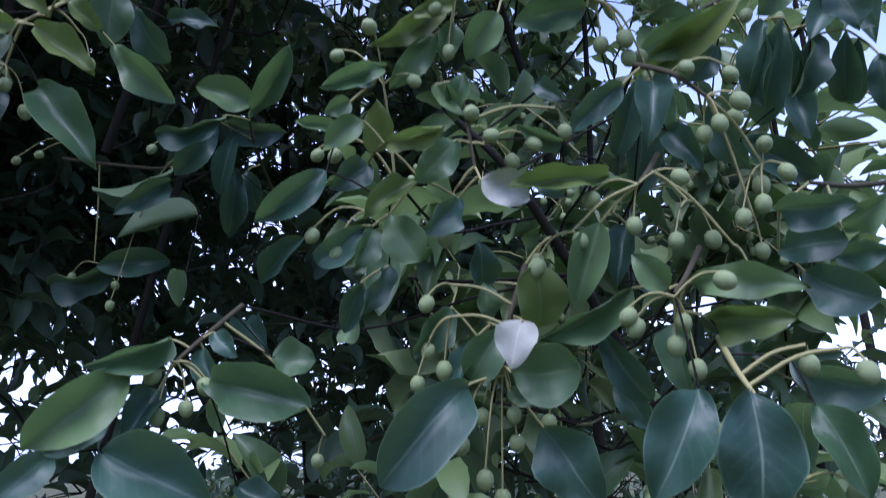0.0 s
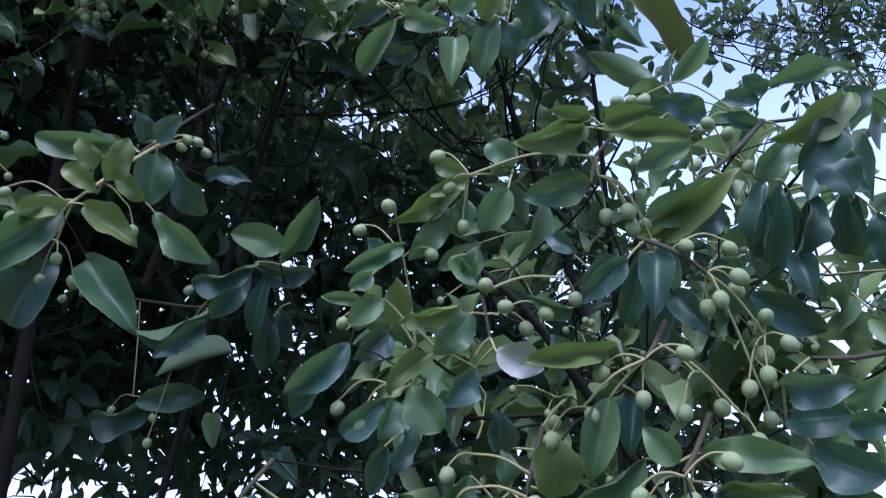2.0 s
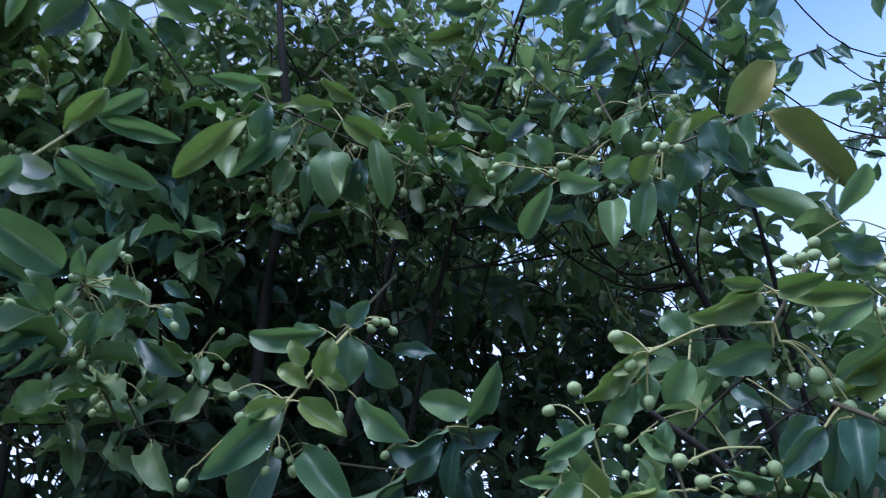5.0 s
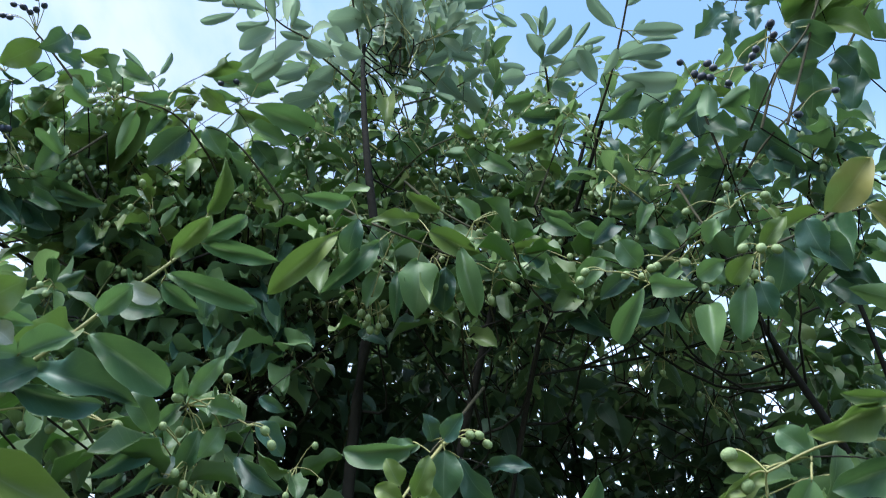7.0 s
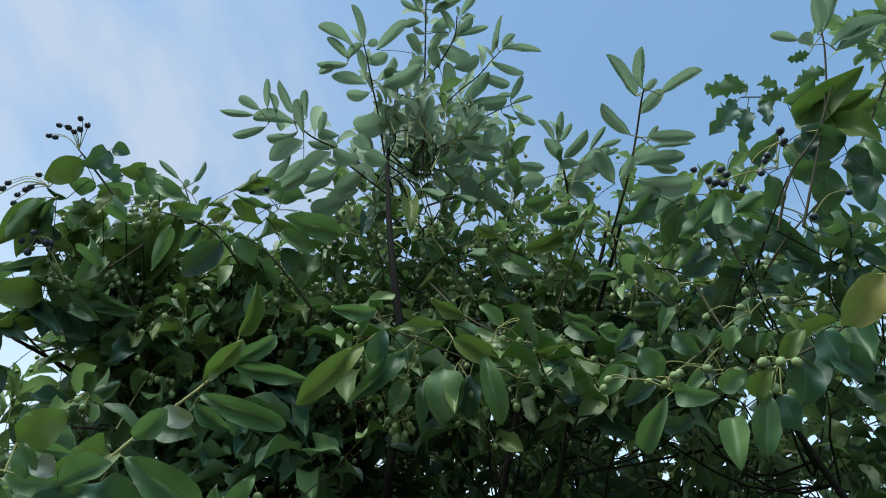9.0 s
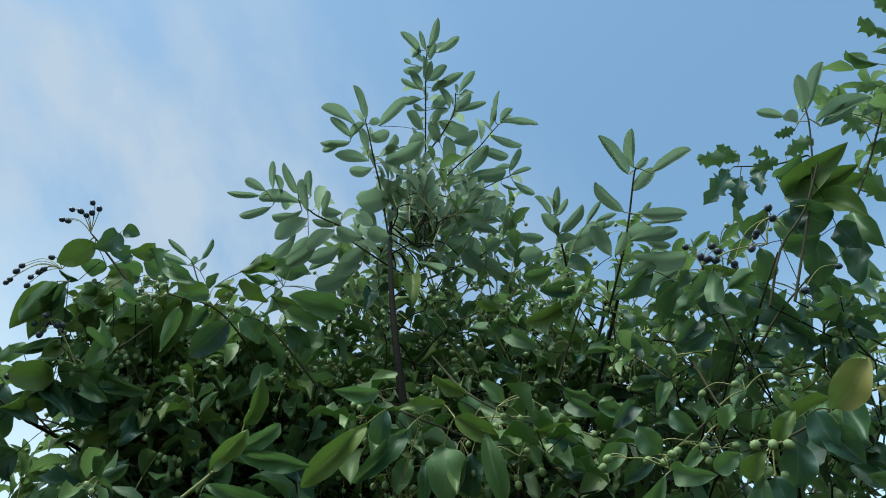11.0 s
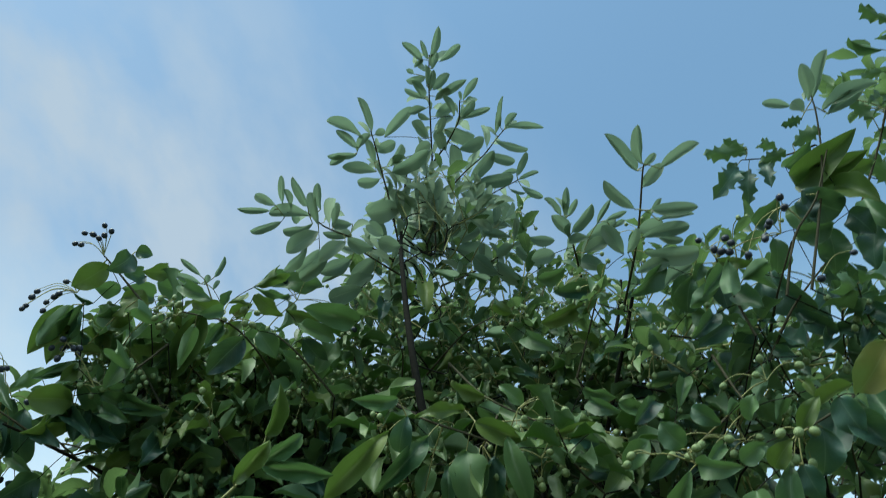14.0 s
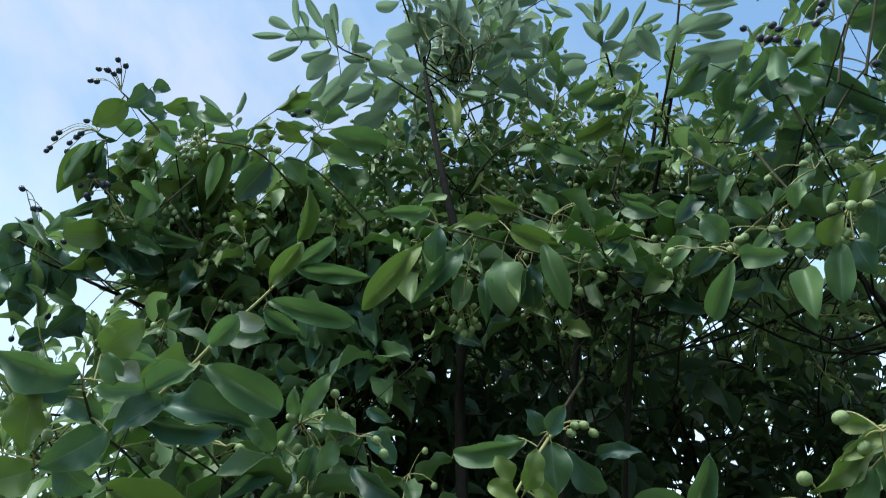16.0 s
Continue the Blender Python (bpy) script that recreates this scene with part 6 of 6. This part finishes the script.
s.leaf((-29, 190, -117), (-8, 211, -167), 38, 156, LOBE)
s.leaf((-36, 122, -53), (-54, 155, -123), 51, -157, GREEN)
s.leaf((-84, 136, -157), (-95, 144, -227), 28, -103, DEEP)
s.leaf((26, 128, -75), (-2, 141, -144), 43, -94, DEEP)
s.leaf((-82, 79, -15), (-72, 94, -66), 36, 152, GREEN)
s.leaf((-124, 74, -75), (-140, 104, -124), 36, -178, GREEN)
s.bunch("dark", (-98, -4, -91), (-99, -14, -81), (-98, 2, -89), (-130, 9, -108), (-141, 10, -128), (-174, 25, -141))
s.bunch("dark", (-95, 60, -204), (-90, 60, -199), (-33, 57, -173), (-72, 104, -220))
s.grow()

# rim mid
s = Sprig(main_tree, (0.16, 0.716, 2.536), [(-74, 126, -53), (-46, 58, -41), (0, 0, 0)])
s.leaf((-111, -9, -9), (-121, 13, -76), 43, -158, DEEP)
s.leaf((-117, -2, 8), (-59, -5, -26), 19, 129, YOUNG)
s.leaf((-153, -3, -3), (-181, 36, -40), 39, -149, GREEN)
s.leaf((-133, -8, 8), (-152, -4, -18), 23, -146, GREEN)
s.leaf((-171, 35, -36), (-137, 42, -72), 31, 151, GREEN)
s.leaf((-191, 6, 46), (-253, 3, 1), 35, -152, GREEN)
s.leaf((-162, 33, 35), (-197, 61, -19), 41, -150, GREEN)
s.leaf((-127, 83, -53), (-182, 69, -81), 39, -105, DEEP)
s.leaf((-223, 97, -26), (-282, 86, -55), 39, -113, DEEP)
s.bunch("green", (-42, 132, -58), (-44, 127, -58), (-42, 157, -105), (-6, 154, -79), (-71, 160, -99))
s.grow()

# rim low
s = Sprig(main_tree, (0.133, 0.721, 2.246), [(47, 34, 64), (20, 6, 19), (0, 0, 0)])
s.leaf((16, 32, -21), (52, 64, -33), 18, 156, DEEP)
s.leaf((-16, 29, -54), (5, 80, -59), 20, 159, DEEP)
s.leaf((49, 35, 7), (72, 65, 2), 16, 151, DEEP)
s.leaf((72, 50, 68), (102, 73, 95), 16, 101, GREEN)
s.leaf((41, 31, 42), (59, 82, 12), 23, -170, DEEP)
s.leaf((-40, -47, 23), (-35, -43, -3), 12, 138, YOUNG)
s.grow()


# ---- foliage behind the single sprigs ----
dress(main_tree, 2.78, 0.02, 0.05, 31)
crown(main_tree, (-0.36, 1.15, 2.74), (0.44, 0.22, 0.26), 66, 0.056, 3, fruit=0.9)
crown(main_tree, (-0.52, 0.98, 2.86), (0.17, 0.14, 0.2), 40, 0.056, 4, lean=(0, 0, 0.9), fruit=0.5, droop=-0.2)
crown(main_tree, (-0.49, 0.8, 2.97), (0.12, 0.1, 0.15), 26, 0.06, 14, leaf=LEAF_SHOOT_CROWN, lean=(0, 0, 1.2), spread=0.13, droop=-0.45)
crown(west_tree, (-1.1, 0.78, 2.62), (0.14, 0.16, 0.13), 46, 0.075, 5, fruit=0.4)
crown(west_tree, (-1.0, 0.6, 2.2), (0.28, 0.15, 0.2), 12, 0.08, 16, fruit=0.2)
crown(west_tree, (-1.52, 0.75, 2.22), (0.25, 0.18, 0.22), 55, 0.07, 17, fruit=0.2)
crown(main_tree, (-0.02, 1.04, 2.54), (0.22, 0.18, 0.13), 34, 0.056, 7, fruit=0.9)
crown(main_tree, (-0.28, 1.08, 2.56), (0.44, 0.2, 0.08), 44, 0.056, 8, fruit=1.0)
crown(main_tree, (0.0, 1.12, 2.46), (0.12, 0.12, 0.1), 18, 0.056, 15, fruit=0.7)
crown(near_tree, (0.34, 0.95, 1.95), (0.2, 0.15, 0.08), 24, 0.08, 9, fruit=0.3)
crown(near_tree, (0.1, 0.9, 1.72), (0.3, 0.1, 0.2), 8, 0.08, 10, fruit=0.3)
crown(near_tree, (0.25, 0.9, 1.42), (0.5, 0.2, 0.1), 16, 0.08, 11)
crown(vine_tree, (0.92, 1.62, 2.88), (0.24, 0.15, 0.13), 60, 0.046, 81, leaf=LEAF_FAR_AND_SHADE, spread=0.12, per=7)
crown(vine_tree, (0.63, 1.66, 2.83), (0.15, 0.1, 0.06), 9, 0.046, 82, leaf=LEAF_FAR_AND_SHADE, spread=0.12, per=6)
crown(vine_tree, (0.5, 1.02, 2.96), (0.08, 0.1, 0.14), 12, 0.07, 12)

# ---- leafy skins of the crowns ----
right_tree = Tree("fruit_tree", (0.35, 1.3, 0), [
    ([(0.35, 1.3, -0.05), (0.3, 1.28, 1.0), (0.2, 1.18, 1.9), (0.08, 1.06, 2.3), (0.02, 1.0, 2.52)], 0.012, 0.003),
    ([(0.24, 1.22, 1.6), (0.24, 1.16, 2.0), (0.22, 1.05, 2.3), (0.2, 1.0, 2.45)], 0.006, 0.0025)],
    "leafy tree with hanging leaves and bunches of green fruit")
curtain(west_tree, [(-1.01, 0.59, 2.46), (-0.68, 0.8, 2.48), (-1.09, 0.48, 2.69), (-0.72, 0.8, 2.7)], 8, 5, 0.072, 201, tints=(GREEN, GREEN, YOUNG), fruit=0.7)
curtain(west_tree, [(-1.07, 0.69, 2.44), (-0.7, 0.92, 2.5), (-1.16, 0.61, 2.74), (-0.8, 0.92, 2.78)], 8, 5, 0.075, 209, fruit=0.9)
curtain(west_tree, [(-1.0, 0.62, 2.2), (-0.67, 0.83, 2.28), (-1.1, 0.62, 2.43), (-0.68, 0.87, 2.5)], 6, 4, 0.085, 202, tints=(GREEN, GREEN, DEEP), fruit=0.2)
curtain(main_tree, [(-0.71, 0.85, 2.54), (-0.18, 1.02, 2.51), (-0.72, 0.85, 2.78), (-0.2, 1.06, 2.8)], 8, 5, 0.064, 203, fruit=0.8)
curtain(main_tree, [(-0.54, 0.7, 2.31), (-0.14, 0.8, 2.3), (-0.55, 0.7, 2.42), (-0.11, 0.82, 2.39)], 6, 2, 0.08, 204, fruit=0.55)
curtain(right_tree, [(-0.18, 0.82, 2.35), (0.17, 0.84, 2.34), (-0.15, 0.86, 2.57), (0.27, 0.88, 2.5)], 6, 3, 0.066, 205, tints=(GREEN, DEEP, DEEP), fruit=0.45)
curtain(right_tree, [(0.05, 1.2, 2.1), (0.31, 1.2, 2.06), (0.05, 1.2, 2.37), (0.39, 1.2, 2.27)], 4, 3, 0.08, 206, fruit=0.2, gaps=0.4)
curtain(west_tree, [(-0.76, 0.5, 1.9), (-0.52, 0.66, 1.93), (-0.85, 0.5, 2.1), (-0.62, 0.72, 2.15)], 4, 3, 0.085, 207, fruit=0.8)
curtain(near_tree, [(-0.1, 0.9, 1.6), (0.46, 0.84, 1.6), (-0.1, 0.88, 1.9), (0.42, 0.8, 1.92)], 6, 3, 0.09, 208, fruit=0.5)
curtain(near_tree, [(0.34, 0.74, 1.78), (0.45, 0.69, 1.76), (0.36, 0.70, 1.98), (0.46, 0.66, 1.96)], 3, 2, 0.08, 210, fruit=0.4, gaps=0.55)
curtain(west_tree, [(-1.15, 0.76, 2.48), (-0.99, 0.84, 2.47), (-1.18, 0.56, 2.73), (-0.99, 0.7, 2.76)], 7, 5, 0.075, 211, fruit=0.6)

# ---- shade-coloured fill inside the crowns, trees farther off ----
# Added leaf mass: the shade of the crown interiors put into dark leaves.
shade_fill = Tree("background_foliage", (-0.3, 2.3, 0), [([(-0.3, 2.3, -0.05), (-0.35, 2.25, 1.3), (-0.45, 2.1, 2.3), (-0.5, 2.0, 2.9)], 0.03, 0.006), ([(-0.33, 2.27, 0.9), (0.1, 2.1, 1.6), (0.35, 2.0, 2.2)], 0.014, 0.005), ([(-0.34, 2.26, 1.1), (-0.7, 1.9, 1.9), (-1.0, 1.4, 2.35), (-1.2, 1.2, 2.55)], 0.013, 0.004), ([(-0.4, 2.18, 1.9), (-0.4, 1.9, 2.2), (-0.4, 1.7, 2.5)], 0.01, 0.004)], "added leaf fill whose dark colour stands for shade inside the crowns")
crown(shade_fill, (-0.5, 2.15, 2.28), (1.35, 0.5, 0.5), 650, 0.085, 1, leaf=LEAF_FAR_AND_SHADE)
crown(shade_fill, (-0.45, 1.7, 2.46), (0.7, 0.24, 0.3), 110, 0.075, 22, leaf=LEAF_FAR_AND_SHADE)
crown(shade_fill, (-1.2, 1.12, 2.53), (0.5, 0.2, 0.22), 230, 0.075, 25, leaf=LEAF_FAR_AND_SHADE)
crown(shade_fill, (-1.2, 1.35, 2.2), (0.5, 0.25, 0.38), 250, 0.08, 24, leaf=LEAF_FAR_AND_SHADE)
crown(shade_fill, (-0.92, 1.15, 2.74), (0.34, 0.14, 0.17), 260, 0.06, 27, leaf=LEAF_FAR_AND_SHADE)
crown(shade_fill, (0.15, 1.55, 1.75), (0.45, 0.25, 0.3), 110, 0.075, 28, leaf=LEAF_FAR_AND_SHADE)
crown(shade_fill, (0.12, 1.65, 2.55), (0.13, 0.15, 0.15), 22, 0.075, 26, leaf=LEAF_FAR_AND_SHADE)
crown(shade_fill, (0.3, 1.85, 2.1), (0.32, 0.2, 0.25), 60, 0.08, 23, leaf=LEAF_FAR_AND_SHADE)
crown(shade_fill, (-0.02, 1.44, 2.41), (0.3, 0.16, 0.14), 24, 0.075, 30, leaf=LEAF_FAR_AND_SHADE)
crown(shade_fill, (-0.39, 1.22, 2.40), (0.16, 0.14, 0.12), 24, 0.075, 31, leaf=LEAF_FAR_AND_SHADE)
crown(shade_fill, (-0.30, 1.57, 2.64), (0.2, 0.16, 0.16), 18, 0.08, 32, leaf=LEAF_FAR_AND_SHADE)
crown(shade_fill, (-0.95, 1.9, 2.85), (0.6, 0.45, 0.3), 170, 0.08, 21, leaf=LEAF_FAR_AND_SHADE)
crown(shade_fill, (-0.3, 1.85, 1.7), (1.4, 0.5, 0.28), 160, 0.085, 2, leaf=LEAF_FAR_AND_SHADE)
crown(shade_fill, (-0.93, 1.52, 2.03), (0.32, 0.2, 0.14), 110, 0.085, 29, leaf=LEAF_FAR_AND_SHADE)
# Low leafy masses added at the back to cut the light behind the crowns.
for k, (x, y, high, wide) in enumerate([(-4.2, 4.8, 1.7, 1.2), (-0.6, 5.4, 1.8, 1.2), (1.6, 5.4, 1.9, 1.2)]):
    far_tree = Tree("background_foliage", (x, y, 0), [([(x, y, -0.05), (x + 0.05, y, 1.2), (x - 0.05, y + 0.05, high)], 0.07, 0.02)], "dark leafy tree added behind the fruit trees to block light")
    crown(far_tree, (x, y, high * 0.62), (wide, 0.8, high * 0.42), 420, 0.11, 60 + k, leaf=LEAF_FAR_AND_SHADE, spread=0.4, per=9)
thin_tree = Tree("background_foliage", (1.9, 3.4, 0), [([(1.9, 3.4, -0.05), (1.8, 3.2, 1.8), (1.6, 3.0, 3.2), (1.5, 2.9, 4.2)], 0.026, 0.005)], "airy small-leaved tree against the evening sky")
crown(thin_tree, (1.62, 2.8, 3.65), (0.36, 0.3, 0.3), 50, 0.055, 71, leaf=LEAF_FAR_AND_SHADE, per=9)
crown(thin_tree, (1.85, 3.1, 1.6), (0.5, 0.4, 0.3), 60, 0.055, 72, leaf=LEAF_FAR_AND_SHADE, per=9)
